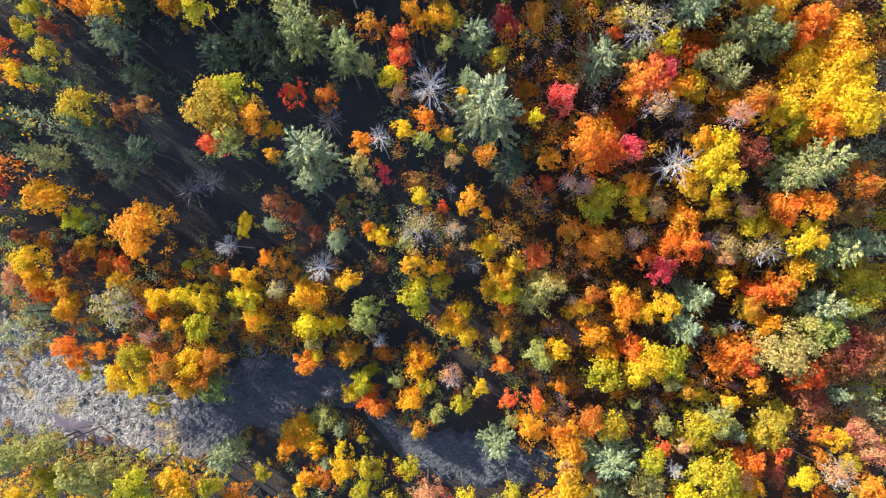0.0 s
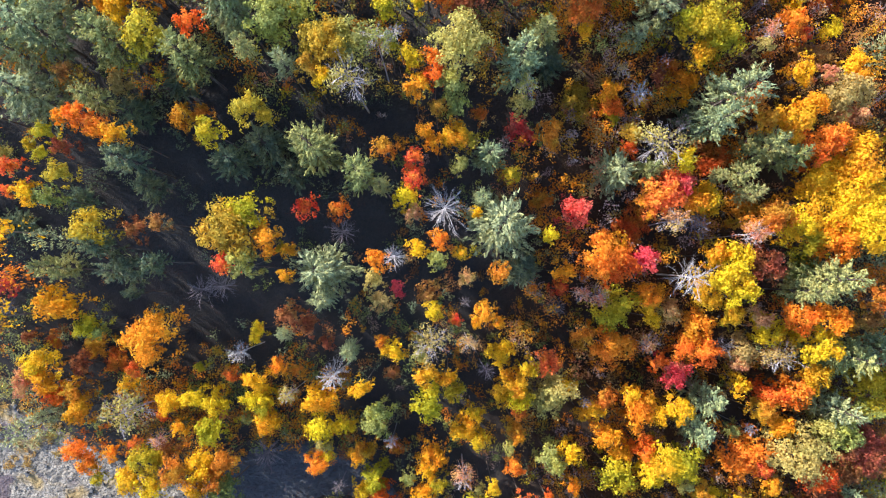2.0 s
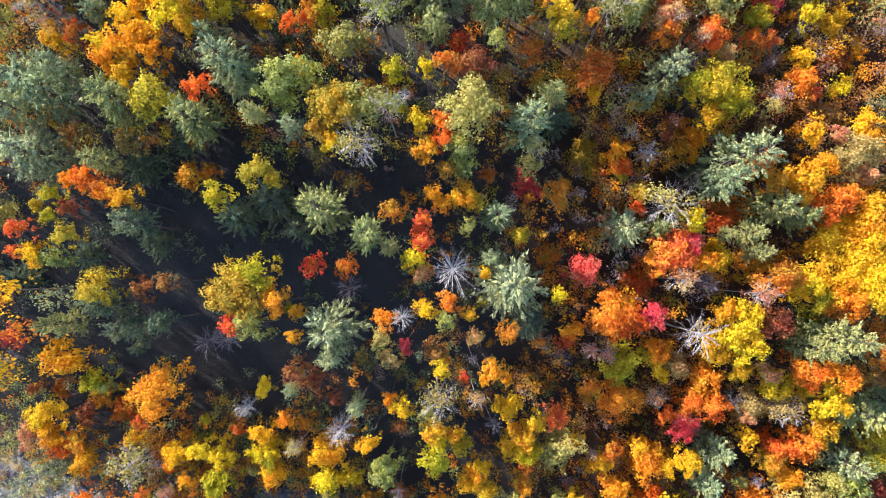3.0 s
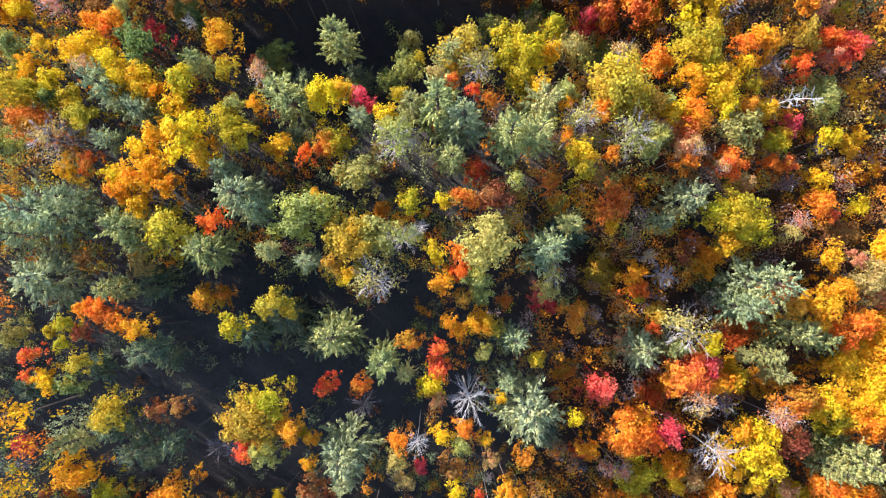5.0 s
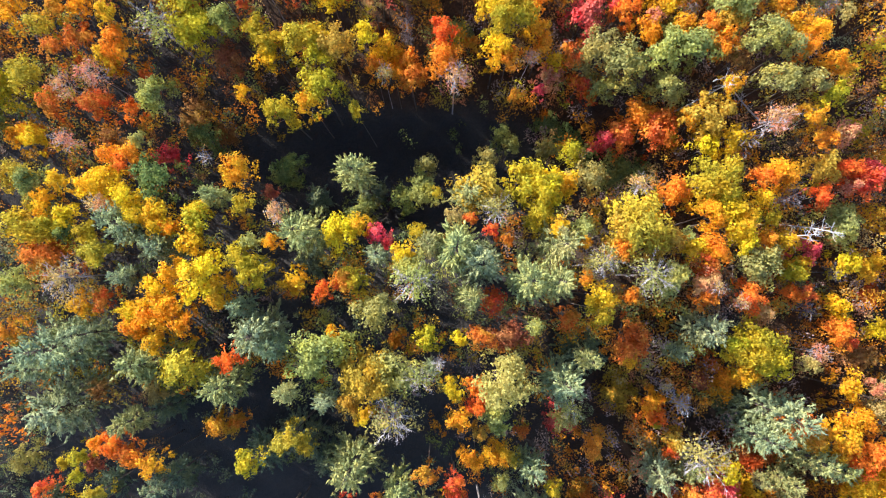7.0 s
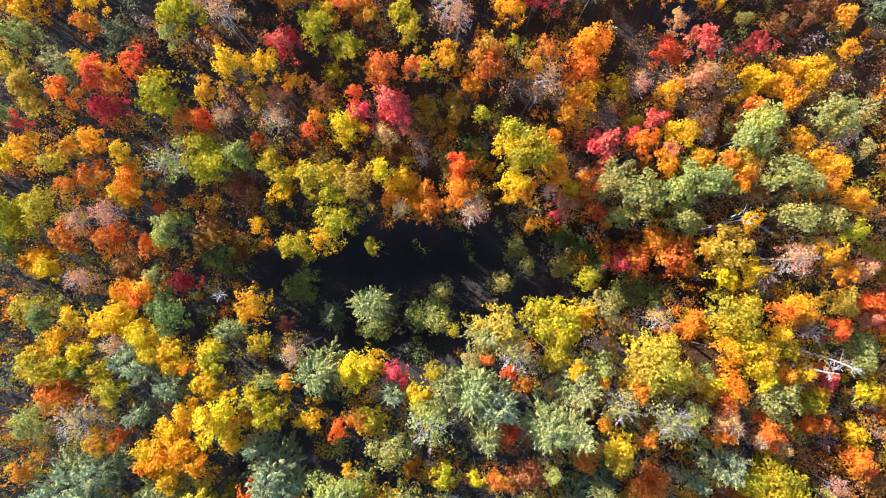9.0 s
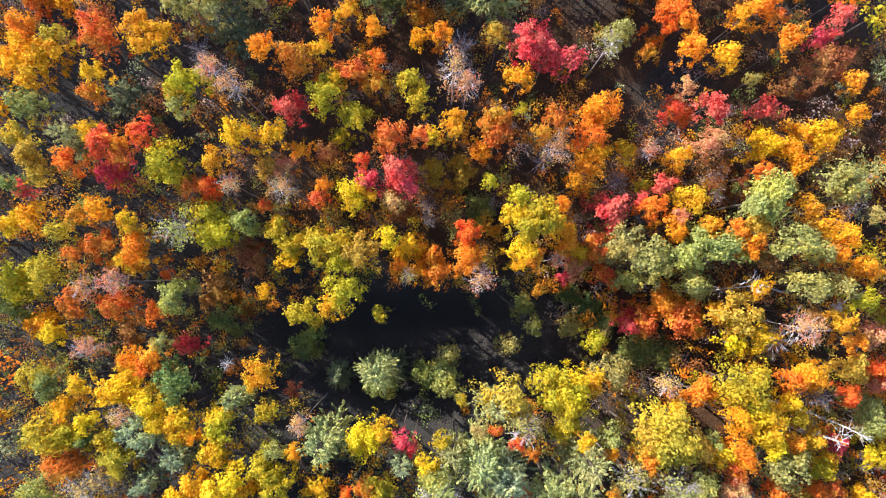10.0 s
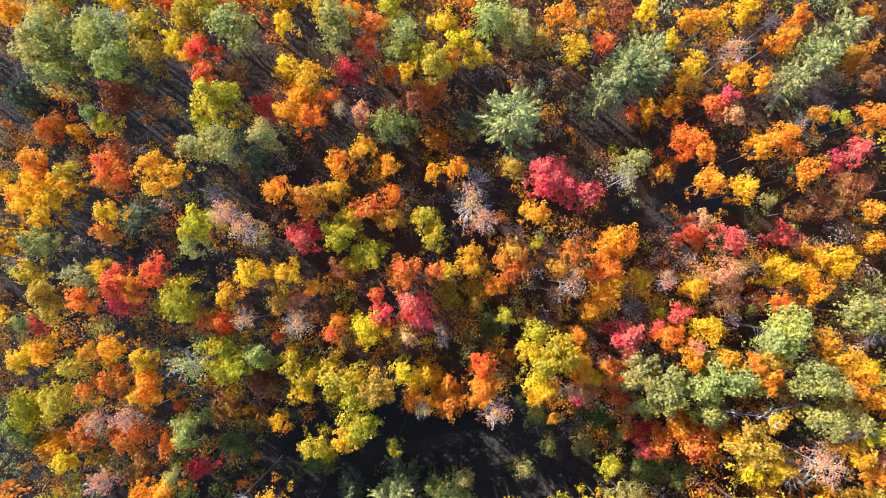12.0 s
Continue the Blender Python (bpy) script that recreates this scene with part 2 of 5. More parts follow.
def bare_shape(limbs_n, twigs, thick):
    """Trunk, a list of branches, and fine twigs, of a leafless tree, crown radius 3 m, 10 m high. The branches sweep out and up like a brush."""
    h, r = 10.0, 3.0
    trunk = tube([(0, 0, 0), (0.08, 0.03, h * 0.4), (0.02, -0.05, h * 0.7), (0, 0, h * 0.92)], [0.15, 0.11, 0.06, 0.012], 6)
    limbs, fine = [], []
    for i in range(limbs_n):
        u = 0.42 + 0.46 * (i + rng.uniform(0, 1)) / limbs_n
        az = i * 2.39996 + rng.uniform(-0.5, 0.5)
        length = r * (1.15 - 0.6 * u) * rng.uniform(0.75, 1.15)
        out = np.array((math.cos(az), math.sin(az), 0.0))
        rise = rng.uniform(0.35, 0.9)
        bend = rng.normal(size=3) * 0.16 * length

        def along(q):
            return np.array((0, 0, h * u)) + out * length * q + (0, 0, rise * length * q * (1.25 - 0.5 * q)) + bend * q * q

        limbs.append(tube([along(q) for q in (0, 0.35, 0.7, 1)], [thick, thick * 0.75, thick * 0.5, thick * 0.2], 4))
        for k in range(twigs):
            q = 0.15 + 0.85 * rng.random() ** 0.8
            way = unit(out + rng.normal(size=3) * 0.42 + (0, 0, 0.35))
            d = way * length * rng.uniform(0.18, 0.42)
            fine.append(tube([along(q), along(q) + d], [thick * 0.55, thick * 0.2], 3))
    return trunk, limbs, joined(fine)


SHAPES = {}
for i in range(6):
    SHAPES["small", i] = broadleaf_shape(1300, 5 + i % 3, 11, 0.37, rng.uniform(0.8, 1.4), 0.5)
for i in range(6):
    SHAPES["medium", i] = broadleaf_shape(2300, 8 + i % 4, 14, 0.285, rng.uniform(0.8, 1.3), 0.5)
for i in range(4):
    SHAPES["large", i] = broadleaf_shape(4500, 13 + i, 15, 0.21, rng.uniform(0.7, 1.2), 0.5)
for i in range(3):
    SHAPES["huge", i] = broadleaf_shape(10000, 17 + 2 * i, 16, 0.135, rng.uniform(0.6, 1.0))
for i in range(3):
    SHAPES["thin", i] = broadleaf_shape(850, 8, 11, 0.24, rng.uniform(0.7, 1.1), 1.0)
for i in range(3):
    # a brush of fine grey twigs that still holds part of its leaves
    trunk, limbs, fine = bare_shape(34, 17, 0.019)
    SHAPES["thin", i] = trunk, joined([*limbs, (fine[0], fine[1])]), SHAPES["thin", i][2]
for i in range(6):
    SHAPES["pine", i] = pine_shape(9 + i % 3, 0.42 + 0.05 * i, 7 + i % 2)
for i in range(4):
    trunk, limbs, fine = bare_shape(40 + 3 * i, 16, 0.026)
    SHAPES["snag", i] = trunk, limbs, fine
    SHAPES["bare", i] = trunk, joined(limbs), fine
MADE, MESHES, PLANTED = {}, {}, []
TOP_NAMES = {"pine": "needles", "bare": "twig_crown", "snag": "twig_crown"}


def shared(key, name, shells, mats):
    """One mesh of several shells, each with its own material, made once and shared between alike parts."""
    key = key, name, mats[-1].name
    if key not in MESHES:
        verts, faces, kinds, n = [], [], [], 0
        for i, (v, f) in enumerate(shells):
            verts.append(v)
            faces += [tuple(q) for q in (f + n).tolist()]
            kinds += [i] * len(f)
            n += len(v)
        me = mesh(name, np.concatenate(verts), faces, mats[0])
        for m in mats[1:]:
            me.materials.append(m)
        me.polygons.foreach_set("material_index", kinds)
        MESHES[key] = me
    return MESHES[key]


def tree(name, label, group, shape, mats, size, x, y, r, h):
    """One tree: an empty at its foot with trunk and crown. size: radius and height of the shape as modelled.
    The crown keeps its proportions and rides on a trunk as long as the tree's height asks for."""
    k = int(rng.integers(sum(1 for s in SHAPES if s[0] == shape)))
    m = pose(x, y, ground(x, y) - 0.12, rng.uniform(-1.2, 1.2), rng.uniform(-1.2, 1.2), rng.uniform(0, 360))
    wide, s = rng.uniform(0.9, 1.1), r / size[0]
    deep = s * min(1.6, max(0.75, h / size[1] / s))
    scale = (s * wide, s / wide, deep)
    PLANTED.append((x, y, r))
    key = name, label, shape, k, mats[1].name
    if key in MADE:
        first = MADE[key]
        ob = copy_thing(first, m @ Matrix.Diagonal((*(scale[i] / first.scale[i] for i in range(3)), 1)))
    else:
        ob = MADE[key] = tagged(new(name), label, "tree", group)
        trunk_shell, limb_shell, top_shell = SHAPES[shape, k]
        new("trunk", shared((shape, k), "trunk", [trunk_shell], mats[:1])).parent = ob
        top = TOP_NAMES.get(shape, "crown")
        if isinstance(limb_shell, list):
            for i, piece in enumerate(limb_shell):
                new("branch", shared((shape, k, i), "branch", [piece], mats[:1])).parent = ob
            new(top, shared((shape, k), top, [top_shell], mats[1:])).parent = ob
        else:
            new(top, shared((shape, k), top, [limb_shell, top_shell], mats)).parent = ob
        for child in ob.children:
            if child.name.startswith("twig_crown"):
                tagged(child, kind="stuff")
        ob.matrix_basis = m @ Matrix.Diagonal((*scale, 1))
    for child in ob.children:
        if child.name.startswith("trunk"):
            child.scale = (1, 1, h / (size[1] * deep))
        else:
            child.location = (0, 0, h / deep - size[1])
    return ob


KINDS = {
    "gold": ("hickory_tree", "hickory in full golden-orange autumn leaf on the slope"),
    "yellow": ("birch_tree", "bright yellow birch in autumn leaf among other trees"),
    "lime": ("poplar_tree", "yellow-green poplar starting to turn in the forest"),
    "orange": ("sugar_maple_tree", "vivid orange maple in full autumn colour"),
    "burnt": ("oak_tree", "burnt-orange oak with drying leaves in the forest"),
    "red": ("red_maple_tree", "red maple in full autumn colour among yellow trees"),
    "crimson": ("red_maple_tree", "deep crimson maple standing out of the canopy"),
    "russet": ("oak_tree", "dull russet-brown oak low in the canopy"),
    "pink": ("red_maple_tree", "faded pink maple that has lost many leaves"),
    "mustard": ("oak_tree", "mustard-yellow oak with a broad dense crown"),
    "tan": ("ash_tree", "pale tan ash with thinning dry leaves"),
    "olive": ("oak_tree", "olive-green oak just beginning to turn"),
    "green": ("oak_tree", "dark green oak still in summer leaf"),
}


def broad(colour, x, y, r, h):
    shape = "small" if r < 1.9 else "medium" if r < 3.1 else "large" if r < 4.4 else "huge"
    tree(*KINDS[colour], "broad-leaved trees of the forest", shape, (BARK, LEAVES[colour]), (3.0, 10.0), x, y, r, h)


def thin(colour, x, y, r, h):
    tree(KINDS[colour][0], "half-bare " + KINDS[colour][1].split(" ")[0] + " tree with grey twigs showing through", "broad-leaved trees of the forest", "thin", (TWIG, LEAVES[colour]), (3.0, 10.0), x, y, r, h)


def pine(colour, x, y, r, h):
    # the dark tone holds the shade that these pines stand in
    label = {"blue": "blue-green", "dark": "dark green", "pine": "olive-green"}[colour] + " white pine with feathery boughs"
    tree("pine_tree", label, "pines of the forest", "pine", (BARK, LEAVES[colour]), (3.5, 14.0), x, y, r, h)


def bare(x, y, r, h):
    tree("bare_tree", "leafless pale grey tree with radiating branches", "bare trees of the forest", "snag", (BARE, BARE), (3.0, 10.0), x, y, r, h)


def twiggy(x, y, r, h):
    tree("bare_tree", "leafless mauve-grey tree of fine twigs", "bare trees of the forest", "bare", (BRUSHWOOD, BRUSHWOOD), (3.0, 10.0), x, y, r, h)

# ---- the trees, from the stream bed up the slope ----
broad("olive", 9.3, -34.5, 3.4, 8.2)
broad("red", 1.3, -34.2, 2.9, 8.3)
broad("gold", 15.5, -34.1, 3.9, 10.1)
broad("gold", 32.1, -33.2, 4.2, 12.5)
broad("orange", 51, -33, 3.7, 12.6)
broad("lime", -6.5, -32.9, 2.8, 11.5)
broad("tan", 57.6, -32.8, 3.7, 13.8)
broad("yellow", 41.9, -32.6, 3.7, 12.2)
pine("pine", 22.9, -32.6, 4, 13.2)
broad("yellow", -48.9, -32.6, 3.7, 14)
broad("gold", -27.3, -31.9, 3.7, 14.7)
broad("lime", -57.1, -31.1, 3.6, 14.1)
broad("lime", -10.9, -29.3, 1.9, 12.8)
broad("yellow", 2.7, -29.3, 1.5, 14.5)
broad("gold", -19.0, -29.1, 1.4, 11.4)
broad("pink", -2.2, -29.0, 2.2, 14.4)
broad("yellow", 31.4, -28.8, 2.4, 16.6)
broad("gold", 41.2, -28.5, 1.7, 14.8)
broad("lime", 9.2, -28.3, 1.5, 15.3)
broad("burnt", -16.4, -28.0, 1.6, 11.1)
broad("lime", -30.6, -27.9, 2.0, 14.8)
broad("yellow", -53.6, -27.9, 1.3, 17.1)
broad("orange", 55.4, -27.8, 2.4, 16.8)
broad("yellow", -34.7, -27.6, 3.0, 16.6)
broad("gold", -18.3, -27.4, 1.5, 10.7)
broad("olive", 26.5, -27.4, 2.8, 17.2)
broad("yellow", 16.4, -27.4, 3.4, 17.8)
broad("lime", -49.5, -27.3, 1.8, 17.2)
broad("yellow", 48.1, -27.1, 2.3, 15.1)
broad("pink", 39.6, -27.0, 1.7, 14.6)
broad("lime", -24.1, -26.5, 1.5, 11.9)
broad("lime", -39.7, -26.5, 3.0, 18.1)
broad("gold", -13.7, -26.5, 2.1, 11.4)
broad("russet", 44.4, -26.4, 2.6, 12.2)
broad("lime", -4.8, -26.3, 1.8, 13.2)
broad("lime", -10.2, -26.2, 2.4, 12.4)
pine("blue", -16.1, -26.2, 1.2, 10.6)
broad("olive", -46.1, -26.2, 3.8, 18.7)
broad("lime", 35.1, -26.2, 4.3, 17.1)
thin("pink", 51.4, -26.0, 2.3, 16.8)
broad("russet", 55.4, -26.0, 1.8, 13.4)
bare(29.6, -25.6, 1.2, 16.3)
broad("lime", -50.5, -25.5, 1.8, 17.4)
broad("olive", -42.6, -25.0, 1.8, 16.8)
broad("orange", 40.5, -24.9, 2.8, 14.9)
broad("pink", 16.0, -24.8, 1.6, 15.7)
broad("burnt", 50.5, -24.5, 1.3, 12.8)
pine("blue", -29.5, -24.5, 2.6, 16.2)
pine("blue", 21.8, -24.4, 3.7, 19.8)
broad("lime", 27.3, -24.4, 2.5, 16.4)
broad("gold", -17.4, -24.3, 1.6, 9.2)
broad("yellow", -13.8, -24.3, 1.2, 9.8)
broad("lime", 53.1, -24.2, 1.7, 15.2)
broad("gold", -21.3, -23.7, 1.6, 9.9)
broad("red", 44.8, -23.7, 1.8, 12.7)
broad("pink", 41.8, -23.2, 1.2, 11.2)
broad("olive", -53.3, -23.1, 3.1, 19.7)
broad("pink", 56.0, -23.0, 2.5, 16.4)
broad("red", 29.2, -22.9, 1.2, 13.7)
broad("gold", 16.0, -22.9, 2.9, 16.8)
broad("lime", -11.1, -22.8, 0.8, 8.8)
broad("pink", 31.4, -22.6, 1.4, 14.9)
pine("blue", 7.0, -22.6, 2.6, 17.4)
broad("olive", -50.0, -22.4, 1.8, 17.9)
broad("yellow", -18.7, -22.4, 2.5, 8.0)
broad("gold", -20.1, -22.1, 2.7, 8.7)
broad("lime", 42.1, -21.6, 1.8, 12.4)
pine("blue", -14.2, -21.5, 1.3, 9.7)
broad("yellow", 51.1, -21.5, 1.9, 14.8)
pine("blue", 38.8, -21.3, 1.4, 14.7)
broad("burnt", 49.5, -21.1, 1.7, 14.0)
broad("burnt", -3.3, -21.0, 1.4, 12.3)
broad("pink", 53.9, -20.8, 2.1, 15.7)
broad("orange", 14.5, -20.7, 1.8, 16.0)
broad("lime", 33.5, -20.3, 3.4, 16.5)
broad("mustard", 43.7, -20.2, 4.2, 13.1)
broad("olive", -16.4, -20.0, 2.3, 7.6)
broad("olive", 28.8, -19.7, 1.5, 14.9)
broad("lime", 21.8, -19.6, 2.4, 16.0)
broad("gold", 11.0, -19.5, 2.1, 16.6)
broad("burnt", 19.2, -19.4, 1.9, 16.3)
broad("olive", 35.6, -18.8, 2.8, 15.6)
broad("olive", 8.5, -18.8, 1.2, 15.2)
broad("burnt", 18.8, -18.7, 1.9, 16.2)
broad("olive", -1.0, -18.6, 1.5, 12.9)
broad("orange", -9.7, -17.5, 2.6, 11.2)
broad("gold", 12.4, -17.5, 1.2, 14.1)
broad("lime", 2.3, -17.0, 1.4, 13.3)
broad("olive", 25.4, -17.0, 1.0, 13.0)
broad("lime", -36.5, -16.9, 1.3, 15.5)
broad("gold", 37.0, -16.9, 1.5, 14.2)
broad("gold", -4.4, -16.6, 2.1, 12.9)
broad("russet", 48.9, -16.5, 3.0, 13.7)
pine("blue", 51.0, -16.0, 1.5, 16.4)
broad("yellow", 34.0, -15.9, 1.3, 13.0)
broad("red", 8.3, -15.9, 1.4, 15.6)
twiggy(-15.6, -15.8, 1.1, 9.0)
broad("orange", 11.5, -15.8, 1.3, 16.3)
broad("yellow", -12.4, -15.8, 1.6, 10.9)
broad("tan", 3.4, -15.5, 0.9, 11.7)
broad("burnt", 31.6, -15.3, 1.7, 15.0)
broad("green", -29.7, -15.1, 2.3, 15.5)
broad("gold", 15.1, -14.9, 1.2, 14.3)
broad("lime", -2.1, -14.7, 1.4, 12.7)
broad("yellow", 4.8, -14.5, 1.2, 15.0)
broad("yellow", 40.7, -14.4, 1.5, 14.5)
broad("lime", -10.8, -14.4, 2.4, 12.0)
broad("olive", 29.5, -14.3, 1.4, 14.9)
broad("olive", -6.3, -14.2, 1.2, 11.9)
broad("gold", -33.3, -14.2, 2.1, 16.1)
broad("yellow", -38.4, -14.0, 2.0, 16.6)
broad("burnt", -30.9, -13.5, 2.1, 15.8)
thin("pink", 1.2, -13.5, 1.8, 14.8)
broad("gold", -3.6, -13.4, 1.5, 12.6)
broad("yellow", -41.4, -13.3, 2.5, 16.8)
broad("lime", 20.6, -13.1, 3.0, 15.8)
broad("orange", 46.3, -13.0, 2.4, 16.6)
broad("lime", -45.1, -12.7, 1.1, 15.4)
broad("yellow", 25.1, -12.6, 2.3, 15.2)
broad("russet", 51.1, -12.5, 2.4, 14.4)
broad("red", 39.7, -12.1, 1.9, 14.6)
broad("orange", 7.3, -11.9, 1.5, 15.5)
broad("gold", -46.0, -11.8, 0.7, 13.7)
broad("burnt", -35.0, -11.8, 2.3, 17.1)
twiggy(-26.0, -11.8, 2.5, 7.0)
broad("orange", -17.7, -11.7, 2.0, 13.2)
broad("lime", 29.1, -11.5, 2.8, 16.8)
broad("yellow", 26.4, -11.3, 3.2, 16.3)
broad("orange", -46.3, -11.2, 1.5, 15.6)
broad("burnt", -29.6, -11.2, 2.1, 15.8)
broad("gold", -32.2, -11.2, 2.5, 16.3)
broad("gold", -2.9, -11.2, 2.3, 13.6)
broad("burnt", -8.2, -11.1, 1.6, 6.1)
broad("gold", -12.5, -10.9, 1.7, 12.7)
broad("yellow", -16.7, -10.9, 1.1, 12.2)
broad("lime", -39.1, -10.8, 2.4, 16.6)
broad("tan", 43.4, -10.4, 4.2, 18.6)
broad("olive", 11.8, -10.4, 2.4, 17.5)
broad("orange", 37.7, -10.3, 4.1, 15.2)
broad("gold", 21.6, -10.3, 1.9, 13.9)
broad("burnt", -12.1, -10.2, 1.9, 13.1)
broad("russet", -37.4, -10.1, 2.0, 13.6)
broad("russet", 52.4, -10.0, 3.9, 15.3)
broad("russet", 55.5, -9.9, 3.4, 15.7)
broad("orange", 24.4, -9.9, 2.2, 14.5)
broad("gold", 14.3, -9.7, 1.8, 15.8)
broad("gold", -43.3, -9.7, 1.3, 14.8)
broad("olive", -17.1, -9.2, 1.3, 13.1)
broad("orange", -47.6, -9.1, 2.1, 15.7)
broad("tan", 6.8, -9.0, 1.1, 15.4)
bare(-8.2, -8.7, 1.1, 13.6)
broad("red", -41.0, -8.7, 0.9, 12.9)
broad("gold", 19.5, -8.0, 2.4, 15.5)
broad("orange", 8.0, -7.7, 1.1, 15.3)
thin("pink", -37.1, -7.6, 1.2, 15.4)
broad("olive", 48.7, -7.5, 2.7, 17.1)
broad("yellow", 2.9, -7.5, 1.9, 16.3)
broad("olive", 35.9, -7.3, 1.2, 13.6)
broad("tan", 46.7, -7.0, 2.4, 16.4)
pine("blue", 31.0, -6.8, 2.5, 18.7)
bare(36.8, -6.8, 0.9, 15.6)
broad("lime", -30.2, -6.7, 2.2, 15.7)
broad("yellow", -17.1, -6.5, 2.5, 15.0)
broad("gold", 41.3, -6.5, 2.2, 15.6)
broad("olive", -10.2, -6.5, 2.0, 15.4)
broad("gold", -34.6, -6.4, 1.3, 14.5)
broad("burnt", 7.5, -6.2, 1.6, 15.6)
broad("gold", 1.1, -6.2, 2.1, 16.4)
broad("yellow", -13.5, -6.2, 1.2, 13.2)
broad("gold", -23.7, -5.9, 2.0, 14.6)
broad("olive", -26.5, -5.5, 0.9, 12.4)
broad("orange", -36.7, -5.2, 1.0, 12.4)
broad("pink", -29.3, -5.1, 0.7, 12.1)
pine("blue", -51.0, -5.0, 2.0, 15.2)
broad("gold", 25.5, -4.8, 1.9, 14.9)
broad("yellow", 38.9, -4.8, 1.5, 14.8)
broad("yellow", 16.3, -4.8, 1.2, 13.0)
broad("gold", 2.2, -4.6, 1.4, 16.0)
broad("yellow", -47.6, -4.4, 2.5, 13.5)
broad("gold", 17.6, -4.3, 1.7, 14.6)
broad("olive", -9.3, -4.3, 1.8, 15.6)
thin("olive", -40.5, -4.3, 3.5, 16.2)
broad("burnt", 38.8, -4.1, 1.9, 15.1)
broad("gold", 28.0, -4.1, 2.1, 15.4)
broad("burnt", 7.7, -4.0, 1.4, 16.1)
broad("gold", 23.2, -4.0, 2.7, 15.4)
broad("lime", -24.3, -4.0, 1.5, 14.2)
broad("olive", 51.9, -4.0, 1.9, 16.0)
pine("blue", 47.5, -3.9, 3.0, 19.8)
bare(16.1, -3.3, 0.8, 13.5)
broad("yellow", -29.9, -3.3, 2.0, 14.0)
pine("blue", 31.7, -3.3, 2.8, 18.3)
broad("yellow", 24.5, -3.1, 1.5, 14.3)
broad("burnt", 18.9, -2.9, 1.9, 14.5)
broad("gold", -16.7, -2.9, 2.6, 15.3)
broad("gold", -35.9, -2.9, 2.1, 14.2)
broad("yellow", -23.6, -2.9, 1.5, 13.8)
broad("lime", -3.2, -2.8, 2.8, 18.2)
broad("yellow", -32.9, -2.7, 2.0, 13.7)
broad("yellow", -25.8, -2.7, 1.6, 13.8)
broad("orange", -50.1, -2.6, 1.6, 12.5)
broad("gold", 22.0, -2.4, 1.4, 14.2)
broad("yellow", 5.4, -2.2, 1.4, 15.7)
broad("orange", 40.0, -2.2, 2.4, 15.4)
broad("tan", 12.0, -2.2, 3.7, 16.5)
thin("tan", -20.8, -2.2, 1.4, 14.6)
broad("burnt", -48.2, -2.0, 1.8, 12.4)
broad("orange", 42.4, -2.0, 2.9, 16.9)
broad("yellow", 7.7, -2.0, 2.1, 16.2)
broad("lime", -0.3, -1.4, 1.6, 17.1)
broad("gold", -51.3, -1.1, 2.3, 12.6)
broad("pink", -54.2, -1.1, 1.6, 12.1)
broad("gold", -41.1, -1.1, 1.3, 12.5)
broad("lime", 52.2, -1.1, 3.4, 17.2)
broad("yellow", 14.1, -0.8, 1.3, 13.8)
broad("gold", 35.2, -0.8, 1.6, 15.5)
broad("gold", -24.8, -0.4, 2.0, 13.9)
broad("yellow", 6.7, -0.4, 2.4, 15.9)
broad("gold", -11.1, -0.4, 1.5, 17.1)
broad("yellow", 44.0, 0.3, 2.4, 16.5)
broad("pink", -54.3, 0.4, 1.1, 10.9)
bare(-14.4, 0.6, 2.0, 17.0)
broad("crimson", 27.1, 0.6, 2.1, 15.6)
broad("burnt", -27.5, 0.6, 1.2, 12.8)
broad("russet", -7.7, 0.9, 1.2, 15.4)
twiggy(3.5, 1.0, 1.3, 14.6)
broad("yellow", 8.4, 1.0, 1.7, 14.7)
broad("burnt", -39.6, 1.0, 1.2, 12.4)
broad("burnt", -19.5, 1.0, 1.0, 12.6)
broad("lime", -32.0, 1.0, 0.9, 10.1)
broad("russet", -48.1, 1.0, 1.8, 9.0)
broad("gold", -0.9, 1.1, 1.4, 18.1)
broad("yellow", -3.9, 1.2, 1.8, 19.2)
broad("burnt", -44.6, 1.4, 1.9, 5.6)
broad("orange", 25.4, 1.7, 1.4, 14.1)
broad("yellow", -52.1, 1.7, 2.4, 11.5)
broad("pink", 34.6, 1.9, 1.4, 14.7)
broad("gold", -21.2, 2.0, 1.3, 14.1)
broad("red", 11.1, 2.0, 1.9, 14.9)
thin("tan", 39.3, 2.7, 2.4, 16.9)
pine("pine", 46.9, 3.0, 3.6, 21.2)
broad("orange", 30.3, 3.0, 2.3, 15.4)
broad("burnt", -47.2, 3.3, 2.0, 4.7)
broad("gold", 5.9, 3.4, 2.0, 14.3)
bare(-26.0, 3.5, 1.5, 14.3)
broad("olive", -4.4, 3.6, 1.2, 18.8)
pine("blue", 52.0, 3.6, 2.3, 19.2)
broad("tan", 34.9, 3.7, 2.3, 15.0)
broad("orange", 19.4, 3.8, 3.2, 13.4)
broad("burnt", -52.7, 4.0, 1.5, 3.5)
broad("orange", 28.3, 4.0, 2.0, 14.6)
twiggy(32.8, 4.1, 1.6, 14.3)
thin("pink", 23.5, 4.1, 1.6, 14.0)
pine("blue", -12.6, 4.1, 1.5, 19.0)
broad("gold", -7.2, 4.2, 1.6, 19.0)
broad("russet", -54.3, 4.6, 1.1, 7.3)
broad("yellow", 43.3, 4.6, 2.7, 17.6)
thin("pink", 1.4, 4.8, 1.2, 18.3)
broad("russet", -14.9, 4.9, 1.1, 15.1)
broad("yellow", -24.4, 4.9, 0.9, 12.2)
broad("burnt", 15.6, 5.1, 1.8, 13.3)
